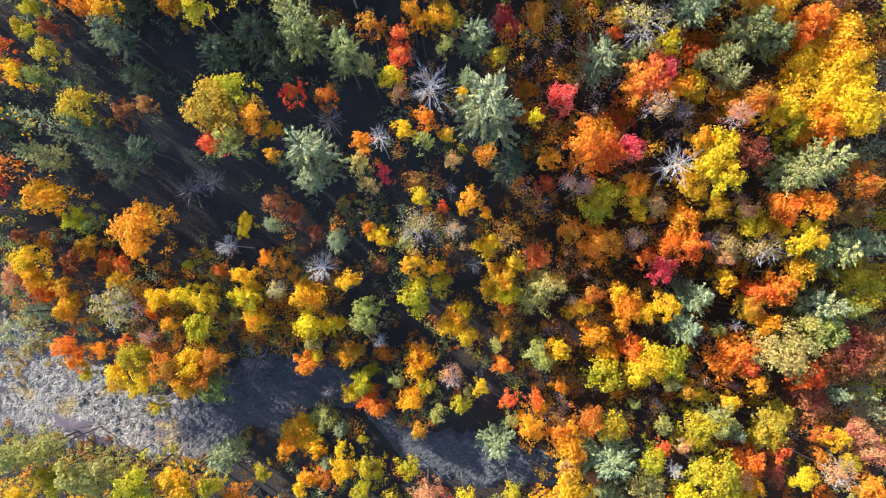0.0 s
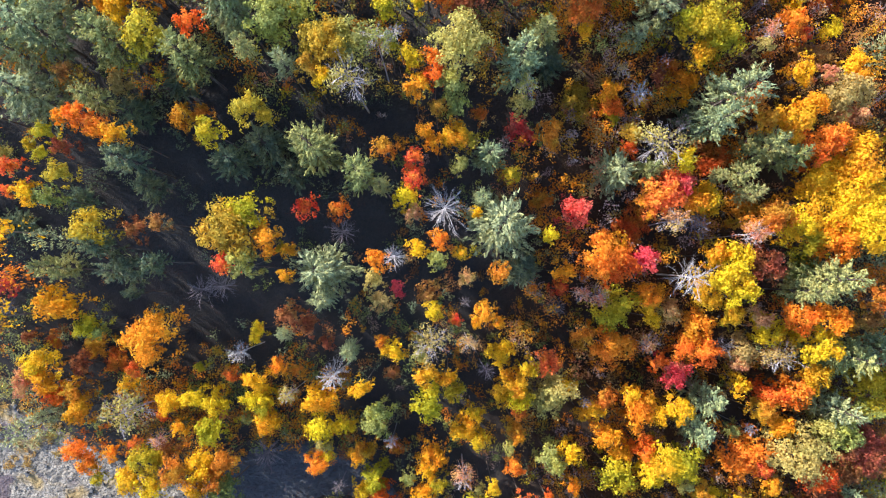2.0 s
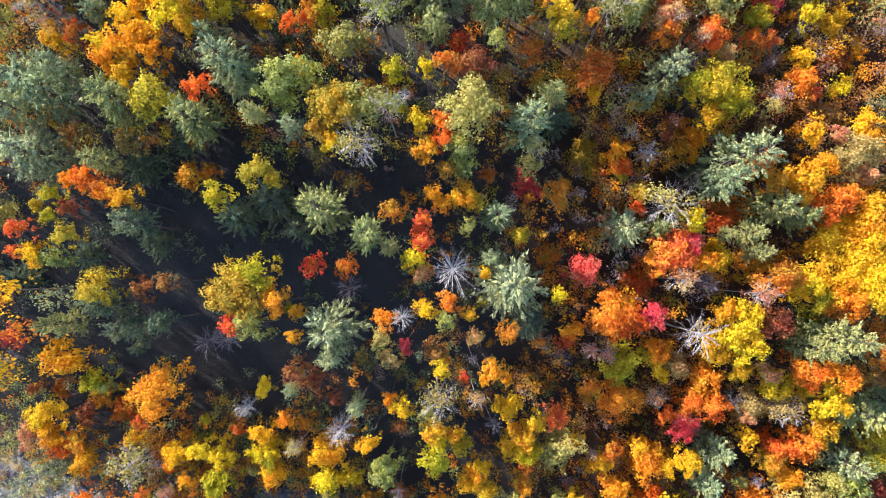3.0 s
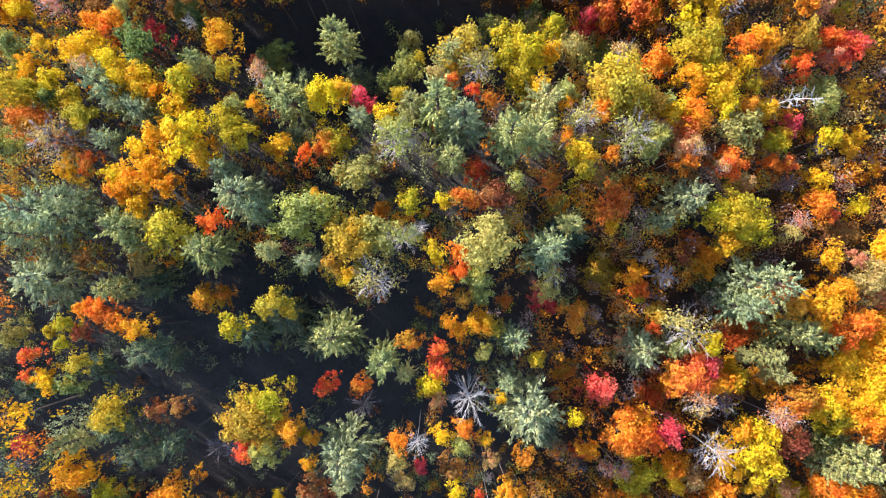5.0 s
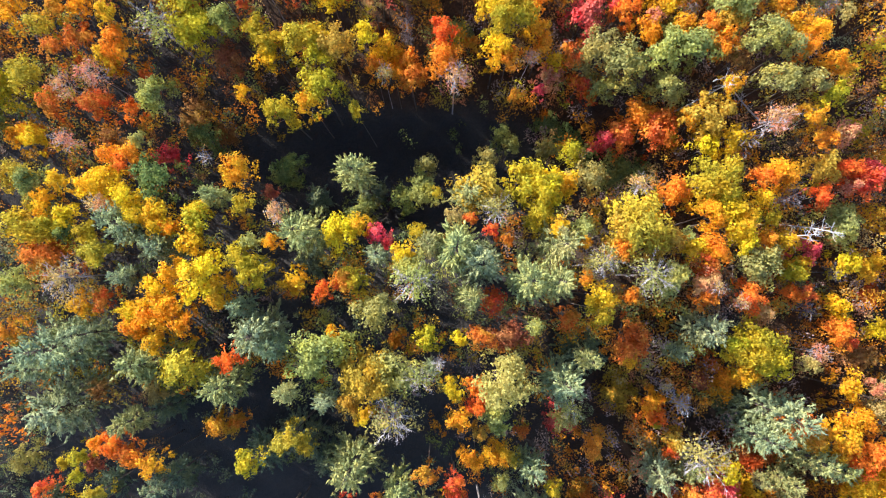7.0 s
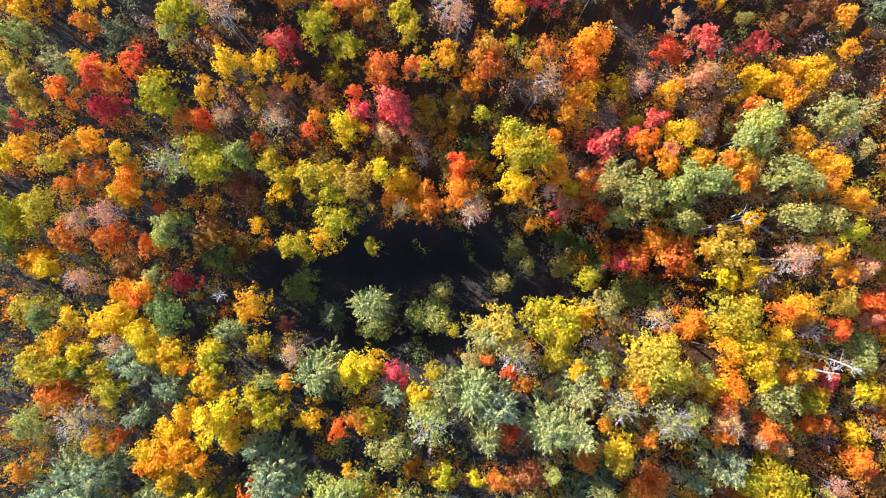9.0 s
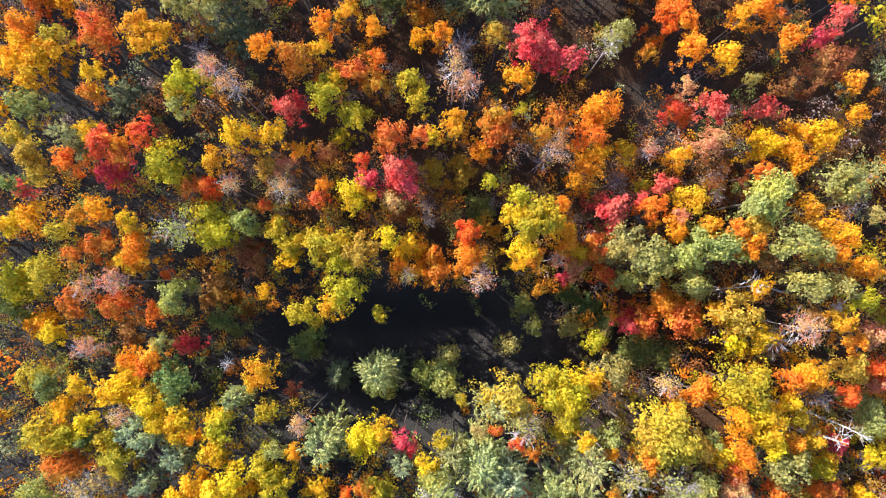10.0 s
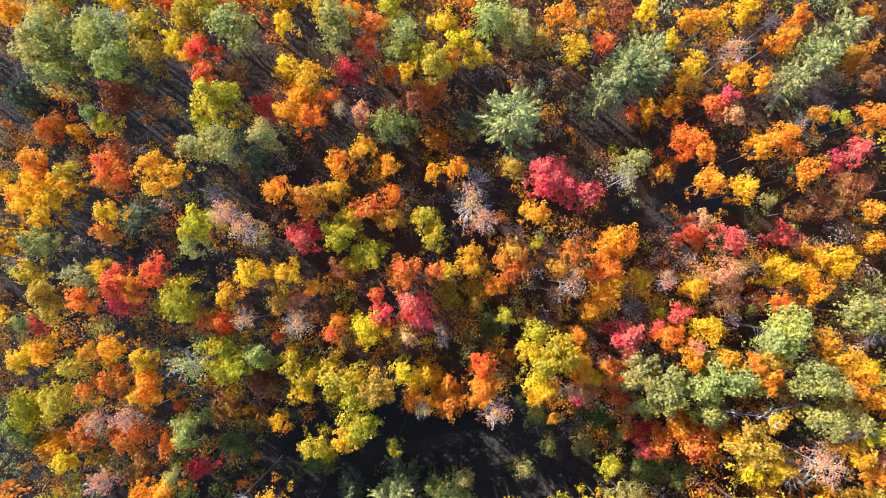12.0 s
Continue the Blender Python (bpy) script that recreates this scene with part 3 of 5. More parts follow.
broad("orange", -36.2, 5.1, 3.8, 15.4)
broad("yellow", 40.8, 5.2, 1.4, 14.4)
thin("tan", -3.3, 5.3, 2.5, 20.8)
broad("gold", -8.6, 5.4, 1.0, 17.9)
broad("red", -37.8, 5.6, 2.1, 14.4)
pine("blue", -20.2, 6.0, 1.1, 16.4)
broad("green", -42.9, 6.0, 1.1, 12.1)
broad("yellow", -23.4, 6.0, 1.2, 14.4)
broad("yellow", 37.6, 6.1, 2.6, 15.2)
broad("orange", 28.8, 6.4, 2.7, 14.6)
broad("lime", -44.1, 6.7, 1.9, 12.6)
broad("russet", -17.2, 6.9, 1.5, 16.1)
broad("gold", 5.1, 6.9, 0.9, 14.2)
broad("russet", 49.5, 7.3, 1.8, 15.3)
broad("gold", 2.2, 7.4, 0.9, 17.1)
broad("pink", 36.4, 7.6, 1.7, 15.6)
broad("gold", 23.6, 7.6, 1.4, 13.3)
broad("red", 0.1, 7.7, 0.8, 16.2)
broad("orange", 40.2, 7.8, 2.3, 17.2)
broad("gold", 43.1, 7.9, 2.5, 20.0)
broad("yellow", 32.8, 7.9, 1.9, 15.3)
broad("russet", -19.1, 8.1, 1.8, 16.3)
broad("pink", 25.7, 8.3, 1.9, 14.1)
broad("yellow", -2.5, 8.5, 1.3, 17.7)
broad("orange", 2.9, 8.6, 1.5, 17.6)
twiggy(-57.7, 8.6, 1.4, 3.4)
broad("lime", 19.0, 8.7, 3.2, 14.9)
twiggy(12.6, 8.8, 1.6, 8.3)
broad("yellow", 22.4, 9.3, 1.6, 14.3)
broad("gold", -47.8, 9.3, 3.0, 13.1)
twiggy(1.0, 9.7, 0.7, 14.9)
broad("tan", -8.4, 9.7, 1.4, 17.9)
broad("burnt", 47.6, 9.7, 1.8, 19.6)
pine("blue", -14.6, 10.0, 1.6, 21.1)
thin("pink", 16.4, 10.1, 1.4, 15.3)
broad("yellow", 29.5, 10.2, 2.2, 14.8)
broad("gold", 22.6, 10.6, 1.9, 14.7)
thin("pink", 14.6, 10.6, 1.2, 15.2)
pine("dark", -38.1, 10.6, 0.9, 12.8)
broad("crimson", -6.3, 10.6, 0.6, 15.2)
broad("russet", -3.5, 10.7, 1.8, 15.4)
twiggy(-32.5, 10.8, 2.1, 4.4)
pine("pine", 39.9, 10.9, 2.1, 20.6)
broad("red", 12.6, 11.0, 1.4, 9.3)
broad("yellow", 32.3, 11.1, 2.6, 17.3)
broad("crimson", -56.7, 11.2, 1.7, 5.1)
twiggy(-28.8, 11.3, 1.8, 9.3)
broad("crimson", -6.5, 11.6, 0.9, 16.1)
broad("pink", 1.2, 12.1, 1.2, 17.7)
pine("pine", 41.8, 12.1, 3.2, 23.7)
broad("tan", -8.9, 12.4, 1.4, 18.1)
bare(26.9, 12.8, 2.7, 17.6)
pine("dark", -38.0, 12.9, 2.3, 18.2)
broad("yellow", -18.0, 13.0, 1.0, 19.1)
broad("gold", 12.1, 13.3, 1.5, 15.3)
pine("dark", 8.2, 13.3, 3.0, 9.0)
broad("burnt", 4.5, 13.4, 1.5, 18.6)
pine("pine", -46.3, 13.4, 2.1, 16.2)
pine("blue", -15.1, 13.5, 3.5, 23.4)
broad("yellow", 30.9, 13.5, 3.5, 17.5)
broad("olive", -22.8, 13.6, 2.0, 19.9)
broad("green", 41.0, 13.7, 2.3, 12.8)
broad("russet", 35.4, 13.9, 2.7, 15.6)
broad("orange", 19.0, 14.1, 2.9, 15.8)
pine("dark", -33.8, 14.3, 1.5, 17.5)
broad("red", -25.3, 14.3, 1.5, 19.2)
broad("olive", -2.2, 14.4, 1.3, 18.4)
broad("crimson", 21.5, 14.6, 2.3, 14.7)
broad("orange", -9.2, 14.6, 1.4, 17.7)
broad("yellow", 0.2, 15.0, 1.0, 17.9)
bare(-7.0, 15.0, 1.4, 18.6)
broad("yellow", -17.6, 15.1, 1.0, 18.4)
broad("gold", 29.0, 15.1, 1.6, 16.1)
broad("orange", 16.5, 15.2, 3.3, 15.9)
broad("lime", -18.8, 15.6, 0.8, 17.0)
broad("gold", -4.3, 15.9, 1.3, 17.8)
pine("dark", -39.2, 15.9, 1.9, 19.0)
broad("yellow", 18.5, 16.2, 1.4, 13.7)
broad("orange", -20.1, 16.3, 1.9, 19.7)
broad("orange", -2.2, 16.5, 1.4, 18.4)
broad("lime", 39.3, 16.5, 2.2, 17.0)
broad("gold", 41.7, 16.5, 3.2, 18.0)
broad("yellow", 10.3, 16.7, 1.1, 16.6)
broad("mustard", -25.1, 16.9, 3.0, 20.1)
broad("gold", 36.7, 17.2, 1.5, 16.2)
thin("pink", 32.1, 17.4, 1.7, 18.0)
twiggy(-13.1, 17.8, 1.7, 12.1)
broad("russet", -34.9, 17.9, 1.5, 14.5)
broad("mustard", -39.7, 18.1, 2.5, 17.9)
pine("blue", 4.9, 18.2, 4.4, 24.0)
broad("gold", 45.0, 18.2, 5.2, 18.2)
broad("burnt", 21.5, 18.3, 2.6, 8.1)
twiggy(27.3, 18.4, 1.4, 14.3)
broad("russet", -32.6, 18.6, 1.2, 14.6)
broad("yellow", 37.5, 18.6, 1.9, 16.9)
broad("mustard", -23.7, 18.8, 2.8, 19.4)
thin("pink", 23.9, 18.8, 1.9, 16.2)
pine("dark", -54.2, 18.9, 2.5, 5.3)
broad("burnt", 34.4, 19.2, 2.6, 17.3)
broad("gold", 1.7, 19.5, 0.8, 15.7)
broad("pink", -4.6, 19.7, 1.2, 16.9)
bare(-1.6, 19.7, 2.7, 19.7)
broad("lime", -22.4, 19.8, 2.2, 18.7)
broad("burnt", -13.3, 20.1, 1.5, 12.0)
broad("crimson", 13.4, 20.1, 2.1, 13.8)
broad("burnt", 33.3, 20.4, 2.7, 10.7)
broad("red", -16.7, 20.4, 1.5, 12.3)
broad("gold", 26.4, 20.9, 2.0, 14.4)
broad("yellow", -5.5, 21.0, 1.8, 17.6)
broad("green", -43.5, 21.0, 1.6, 15.8)
pine("blue", 2.5, 21.0, 1.2, 17.3)
broad("orange", 21.7, 21.0, 2.0, 13.2)
broad("yellow", 28.6, 21.3, 2.4, 13.7)
broad("gold", -46.0, 21.6, 1.6, 15.7)
broad("gold", 42.2, 21.6, 5.5, 16.8)
broad("burnt", 9.7, 21.7, 1.8, 8.8)
pine("dark", -44.8, 21.7, 2.1, 6.2)
pine("pine", 32.5, 21.9, 1.5, 16.3)
broad("red", 22.8, 21.9, 3.3, 14.7)
broad("red", -48.5, 22.1, 0.9, 13.6)
pine("pine", -8.0, 22.3, 1.2, 18.0)
broad("crimson", 24.6, 22.5, 2.0, 14.5)
pine("dark", -36.1, 23.0, 2.3, 7.9)
broad("red", -4.5, 23.0, 1.6, 17.1)
pine("pine", -10.4, 23.3, 2.3, 20.1)
broad("lime", 5.9, 23.4, 1.2, 14.6)
broad("gold", 39.9, 23.4, 2.6, 15.5)
broad("mustard", -41.6, 23.6, 1.5, 15.6)
broad("red", -47.5, 23.9, 1.3, 14.9)
pine("pine", 31.5, 24.0, 1.7, 16.2)
pine("pine", 28.9, 24.0, 1.0, 14.4)
pine("pine", 21.3, 24.4, 1.8, 14.0)
pine("blue", 17.7, 24.4, 3.0, 14.7)
pine("dark", -34.6, 24.7, 2.0, 19.0)
broad("red", -4.9, 24.8, 1.3, 16.2)
broad("olive", 0.2, 24.9, 1.2, 14.4)
pine("dark", -19.0, 24.9, 2.3, 8.7)
broad("yellow", 24.7, 24.9, 1.6, 14.4)
broad("gold", 43.7, 25.0, 3.9, 15.7)
broad("burnt", -7.4, 25.6, 1.5, 16.9)
pine("blue", 3.2, 25.7, 2.0, 16.2)
broad("lime", -43.5, 25.7, 1.0, 14.4)
pine("pine", 36.3, 25.7, 2.0, 16.8)
broad("tan", -51.4, 25.9, 1.9, 10.2)
broad("burnt", 29.4, 26.2, 2.5, 9.4)
pine("pine", -15.4, 26.2, 3.0, 20.1)
pine("dark", -26.2, 26.2, 2.9, 8.1)
broad("lime", -45.7, 26.3, 0.9, 12.7)
pine("pine", 33.9, 26.7, 2.6, 17.8)
thin("tan", 22.0, 26.7, 3.0, 16.2)
broad("russet", -42.5, 26.7, 1.3, 12.5)
broad("orange", 39.4, 26.7, 2.6, 15.0)
broad("gold", -2.1, 26.8, 1.2, 14.7)
broad("mustard", 1.1, 26.9, 1.3, 13.6)
broad("orange", 19.5, 26.9, 1.1, 10.9)
broad("yellow", -35.0, 27.0, 1.5, 16.7)
broad("lime", -25.1, 27.5, 1.7, 16.8)
broad("orange", -36.9, 27.6, 1.4, 15.9)
broad("orange", 40.9, 27.6, 1.9, 14.0)
broad("yellow", 0.2, 27.7, 1.9, 14.4)
broad("yellow", 36.0, 27.7, 1.6, 14.4)
pine("dark", -22.1, 27.8, 3.2, 8.5)
broad("gold", -3.1, 27.9, 1.2, 15.0)
broad("lime", -43.0, 28.0, 1.2, 14.3)
broad("burnt", 10.3, 28.0, 2.1, 13.0)
broad("mustard", 19.7, 28.3, 1.6, 12.2)
broad("burnt", -37.9, 28.3, 1.3, 15.3)
broad("crimson", 8.6, 28.8, 1.1, 5.6)
broad("mustard", -19.6, 28.8, 1.1, 16.5)
pine("blue", 27.5, 28.9, 2.3, 18.0)
broad("gold", -41.1, 29.1, 1.2, 14.4)
broad("burnt", 32.8, 29.1, 1.7, 15.7)
broad("yellow", 36.4, 29.3, 2.6, 15.1)
broad("orange", -39.0, 29.3, 1.6, 15.5)
broad("crimson", 7.0, 29.6, 1.8, 5.5)
broad("burnt", 2.6, 29.9, 1.0, 12.6)
broad("mustard", -21.2, 30.0, 2.0, 17.3)
broad("pink", 43.6, 30.0, 1.7, 12.9)
broad("lime", 17.5, 30.1, 0.9, 10.1)
broad("burnt", -29.9, 30.2, 2.0, 10.9)
broad("burnt", -27.9, 30.5, 1.2, 10.1)
broad("mustard", -2.2, 30.5, 1.2, 14.8)
broad("burnt", 30.8, 30.7, 1.8, 16.8)
broad("olive", -0.0, 30.7, 1.8, 14.1)
pine("dark", 27.9, 30.8, 2.8, 6.9)
broad("tan", 7.1, 30.9, 1.5, 12.6)
broad("gold", 38.0, 31.0, 2.0, 13.9)
pine("pine", -38.1, 31.3, 1.8, 16.8)
broad("orange", 17.0, 31.3, 1.7, 11.6)
pine("dark", -37.2, 31.4, 2.6, 6.4)
pine("blue", 29.1, 32.0, 3.3, 19.4)
broad("yellow", -4.5, 32.0, 1.6, 16.4)
broad("gold", 20.1, 32.2, 1.1, 9.1)
pine("blue", -46.1, 32.2, 4.1, 16.0)
thin("olive", -10.5, 32.4, 2.6, 19.7)
bare(19.6, 32.4, 1.5, 12.0)
broad("tan", 41.8, 32.4, 3.1, 13.3)
broad("gold", 16.6, 32.6, 1.7, 11.4)
thin("tan", 7.2, 32.7, 1.5, 13.8)
broad("mustard", 14.2, 32.8, 2.7, 4.9)
broad("olive", -0.8, 32.9, 1.8, 15.7)
broad("yellow", -13.7, 32.9, 1.2, 17.1)
broad("orange", -2.5, 33.4, 1.4, 15.6)
broad("mustard", -15.3, 33.5, 1.5, 17.2)
broad("tan", -37.0, 33.6, 1.7, 9.9)
pine("blue", -17.4, 33.7, 1.4, 19.5)
broad("russet", -41.6, 34.1, 1.4, 11.8)
broad("gold", 36.8, 34.1, 1.7, 13.3)
broad("gold", 25.5, 34.2, 2.4, 7.5)
broad("pink", 39.7, 34.5, 1.2, 11.9)
broad("yellow", -4.8, 34.6, 1.4, 15.9)
broad("russet", 22.3, 34.7, 1.4, 9.2)
thin("tan", 17.5, 34.7, 0.9, 12.3)
broad("orange", -2.7, 34.8, 1.2, 15.0)
pine("pine", -20.9, 34.8, 1.3, 20.8)
pine("dark", -31.5, 34.9, 2.6, 7.6)
pine("pine", -27.6, 35.0, 2.4, 19.4)
broad("gold", 43.7, 35.1, 2.3, 11.1)
pine("blue", 6.5, 35.1, 2.9, 19.2)
thin("olive", -8.0, 35.8, 2.0, 17.8)
broad("yellow", 25.7, 35.9, 1.7, 14.2)
broad("tan", 0.1, 36.2, 3.4, 19.2)
broad("burnt", 24.1, 36.4, 1.8, 7.7)
broad("mustard", -13.6, 36.4, 3.4, 18.4)
broad("lime", -6.5, 36.4, 0.8, 13.3)
broad("olive", -10.2, 36.6, 2.6, 17.5)
pine("blue", -47.3, 36.6, 2.2, 16.8)
twiggy(-2.9, 36.7, 1.6, 10.3)
broad("tan", 32.0, 36.8, 1.1, 13.1)
broad("russet", 40.1, 37.0, 2.5, 8.3)
pine("blue", -7.3, 37.1, 0.9, 15.4)
pine("pine", -36.3, 37.3, 3.0, 18.8)
broad("mustard", -31.8, 37.3, 2.9, 17.2)
pine("dark", 10.0, 37.5, 3.1, 7.1)
bare(-6.2, 37.7, 0.9, 14.9)
broad("lime", 27.9, 37.7, 2.5, 15.2)
broad("gold", 13.0, 37.8, 1.1, 14.5)
pine("pine", 9.1, 37.9, 1.5, 17.3)
pine("blue", 18.9, 38.1, 1.5, 13.8)
thin("pink", 32.7, 38.2, 1.3, 13.6)
broad("orange", -26.9, 38.3, 1.5, 16.9)
broad("olive", -18.4, 38.7, 3.4, 18.7)
pine("blue", -44.4, 38.8, 3.6, 19.0)
broad("lime", 26.0, 38.8, 3.2, 15.9)
broad("red", 37.6, 39.1, 1.1, 9.9)
pine("blue", -22.4, 39.2, 1.7, 19.8)
broad("burnt", -10.7, 39.2, 1.4, 9.8)
broad("lime", 24.0, 39.5, 1.5, 14.2)
broad("yellow", -34.9, 39.6, 1.7, 15.3)
broad("lime", -7.3, 39.6, 1.6, 15.4)
broad("yellow", -4.1, 39.7, 1.0, 15.9)
broad("burnt", 13.1, 39.9, 2.4, 16.8)
broad("orange", 36.7, 40.1, 2.0, 11.0)
broad("gold", -16.8, 40.2, 0.9, 14.7)
pine("blue", -41.9, 40.2, 1.9, 17.5)
broad("burnt", -2.1, 40.2, 1.6, 17.6)
broad("russet", 0.7, 40.5, 2.1, 16.9)
broad("yellow", 42.0, 40.5, 1.6, 7.8)
pine("blue", -24.2, 40.6, 3.0, 21.8)
pine("blue", 21.2, 40.7, 2.5, 17.0)
broad("gold", -36.2, 41.0, 1.8, 15.5)
broad("burnt", -48.9, 41.0, 1.5, 15.2)
broad("olive", 2.6, 41.1, 1.0, 20.2)
broad("burnt", 6.4, 41.6, 1.6, 15.4)
broad("gold", -31.0, 41.6, 1.6, 16.5)
broad("pink", 26.8, 41.8, 1.5, 13.6)
twiggy(32.7, 42.3, 1.1, 10.7)
broad("yellow", -36.8, 42.4, 1.6, 15.5)
broad("gold", -33.8, 42.7, 2.7, 17.1)
broad("gold", 36.4, 42.8, 1.8, 9.9)
broad("olive", -12.0, 42.9, 2.4, 16.5)
pine("blue", -25.9, 42.9, 1.5, 18.3)
broad("yellow", -41.5, 43.0, 1.5, 15.5)
broad("lime", 8.7, 43.0, 1.5, 20.0)
broad("red", -0.7, 43.4, 1.8, 13.0)
thin("pink", 23.9, 43.4, 1.1, 14.7)
broad("gold", -32.1, 43.5, 1.4, 16.4)
broad("orange", 20.6, 43.8, 1.5, 14.8)
broad("orange", 12.0, 43.8, 1.1, 17.2)
broad("orange", 24.9, 44.0, 1.9, 14.3)
broad("burnt", 42.0, 44.0, 1.7, 6.1)
pine("pine", -3.2, 44.0, 1.8, 19.6)
broad("burnt", -39.6, 44.1, 1.3, 15.8)
broad("yellow", 8.8, 44.2, 1.8, 20.0)
broad("red", 32.4, 44.3, 1.4, 11.4)
broad("orange", 30.2, 44.5, 1.1, 11.9)
broad("yellow", -28.0, 44.6, 2.0, 17.9)
broad("gold", 44.7, 44.6, 1.5, 5.9)
broad("orange", -17.8, 44.7, 1.1, 15.5)
broad("gold", -33.8, 45.1, 1.6, 16.6)
thin("pink", 21.0, 45.1, 1.1, 15.8)
broad("red", -16.6, 45.1, 0.9, 14.2)
broad("olive", -47.6, 45.2, 1.9, 16.4)
broad("lime", -14.4, 45.5, 1.7, 16.3)
broad("yellow", -21.1, 45.5, 1.7, 15.2)
pine("pine", 4.4, 45.6, 2.0, 24.5)
broad("olive", 16.9, 45.7, 2.4, 16.7)
pine("pine", 2.3, 45.7, 2.5, 24.3)
broad("burnt", -15.8, 45.8, 1.5, 16.1)
thin("olive", -8.3, 46.0, 2.6, 19.4)
broad("yellow", -29.4, 46.0, 2.8, 19.0)
broad("pink", 20.1, 46.1, 2.0, 15.6)
thin("olive", 14.6, 46.2, 2.5, 19.2)
broad("lime", -24.5, 46.2, 1.9, 17.2)
broad("orange", 7.7, 46.3, 0.9, 18.1)
thin("tan", -42.4, 46.3, 2.6, 18.9)
broad("gold", -32.2, 46.3, 1.8, 17.3)
pine("blue", -37.7, 46.3, 1.5, 17.6)
twiggy(37.1, 46.5, 1.3, 8.9)
broad("yellow", 40.2, 46.5, 1.8, 8.5)
broad("lime", 30.7, 46.6, 1.7, 12.0)
broad("olive", -8.9, 46.9, 2.1, 17.7)
broad("olive", 25.9, 47.1, 2.8, 15.5)
pine("blue", -2.1, 47.2, 2.8, 23.4)
thin("tan", 9.5, 47.2, 1.9, 19.9)
broad("yellow", 32.1, 47.3, 1.6, 11.2)
broad("burnt", 20.5, 47.3, 1.5, 15.4)
broad("yellow", 37.5, 47.6, 1.8, 10.1)
broad("gold", 41.6, 47.7, 1.4, 8.5)
pine("dark", -20.7, 47.8, 2.1, 7.5)
broad("lime", -25.3, 48.0, 2.2, 17.9)
pine("blue", -12.5, 48.0, 1.5, 18.1)
broad("burnt", -45.8, 48.0, 2.6, 17.6)
broad("yellow", -9.3, 48.1, 1.5, 17.4)
broad("mustard", -40.7, 48.4, 2.1, 17.3)
broad("crimson", 32.9, 48.5, 1.5, 10.5)
broad("yellow", 19.0, 48.6, 1.7, 15.8)
broad("gold", 21.0, 48.6, 2.1, 16.0)
pine("pine", -4.7, 48.7, 3.2, 23.8)
pine("blue", -34.5, 48.8, 2.2, 19.3)
broad("orange", 11.3, 48.9, 1.4, 17.4)
pine("pine", 5.4, 49.4, 2.7, 22.8)
pine("pine", -7.0, 49.5, 1.8, 20.2)
broad("yellow", -30.5, 49.5, 1.8, 17.9)
broad("gold", 8.4, 49.5, 0.9, 16.6)
broad("mustard", 15.8, 49.5, 2.7, 17.5)
broad("yellow", 29.4, 49.6, 1.5, 13.2)
broad("crimson", -11.2, 49.6, 0.9, 15.8)
broad("olive", -24.6, 49.6, 1.1, 17.1)
broad("gold", -22.7, 49.6, 1.0, 16.9)
broad("orange", 27.0, 49.6, 1.4, 14.4)
broad("burnt", 0.3, 49.7, 0.9, 18.1)
broad("yellow", -17.0, 49.9, 1.2, 17.0)
broad("yellow", 24.6, 49.9, 1.6, 15.3)
broad("lime", -41.2, 50.1, 1.7, 17.2)
broad("crimson", -12.5, 50.2, 1.3, 17.4)
broad("olive", 18.5, 50.3, 1.1, 15.3)
pine("pine", -19.8, 50.3, 2.8, 21.4)
broad("red", -1.0, 50.3, 0.9, 18.5)
broad("mustard", 11.5, 50.4, 2.6, 18.6)
broad("green", -43.5, 50.4, 1.3, 16.7)
broad("yellow", -15.9, 50.4, 2.2, 18.0)
broad("lime", -8.6, 50.7, 1.1, 18.3)
broad("lime", -46.6, 50.7, 2.9, 18.9)
broad("yellow", 5.3, 50.9, 1.4, 19.0)
broad("lime", -44.9, 51.0, 1.8, 17.5)
broad("yellow", -13.9, 51.0, 1.5, 17.9)
broad("mustard", 13.5, 51.1, 3.8, 19.5)
broad("gold", -32.9, 51.2, 1.2, 17.1)
pine("blue", -37.6, 51.2, 2.7, 20.5)
broad("lime", -29.7, 51.2, 1.8, 18.4)
broad("olive", 8.2, 51.3, 1.6, 17.9)
broad("red", -2.9, 51.4, 0.8, 18.9)
broad("olive", 36.5, 51.5, 3.1, 12.0)
broad("tan", -4.8, 51.5, 1.0, 20.4)
broad("yellow", 23.5, 51.9, 2.7, 16.7)
broad("yellow", -43.2, 51.9, 1.5, 17.1)
broad("yellow", -34.1, 52.0, 2.1, 18.1)
broad("gold", 21.4, 52.0, 1.9, 16.1)
broad("lime", 27.9, 52.1, 1.2, 14.0)
broad("yellow", -36.1, 52.1, 1.9, 17.9)
thin("pink", -22.2, 52.3, 1.3, 19.7)
broad("lime", 3.4, 52.3, 1.9, 19.6)
thin("tan", -0.5, 52.5, 1.9, 22.9)
broad("gold", 15.1, 52.6, 1.7, 15.9)
broad("lime", -25.7, 52.7, 1.3, 18.3)
broad("yellow", -30.7, 53.0, 1.4, 17.4)
thin("pink", -38.9, 53.1, 1.3, 18.6)
broad("gold", -45.4, 53.5, 1.5, 17.1)
pine("pine", -3.5, 53.7, 2.1, 24.9)
broad("gold", 26.6, 53.8, 1.5, 15.1)
broad("green", -15.1, 53.8, 2.3, 8.1)
broad("yellow", -37.3, 53.8, 1.9, 18.2)
broad("lime", 22.2, 53.9, 1.5, 15.9)
pine("pine", -28.9, 54.2, 1.6, 19.2)
broad("orange", 33.1, 54.2, 1.5, 13.6)
broad("mustard", -2.1, 54.4, 3.0, 24.5)
twiggy(29.6, 54.4, 1.5, 13.8)
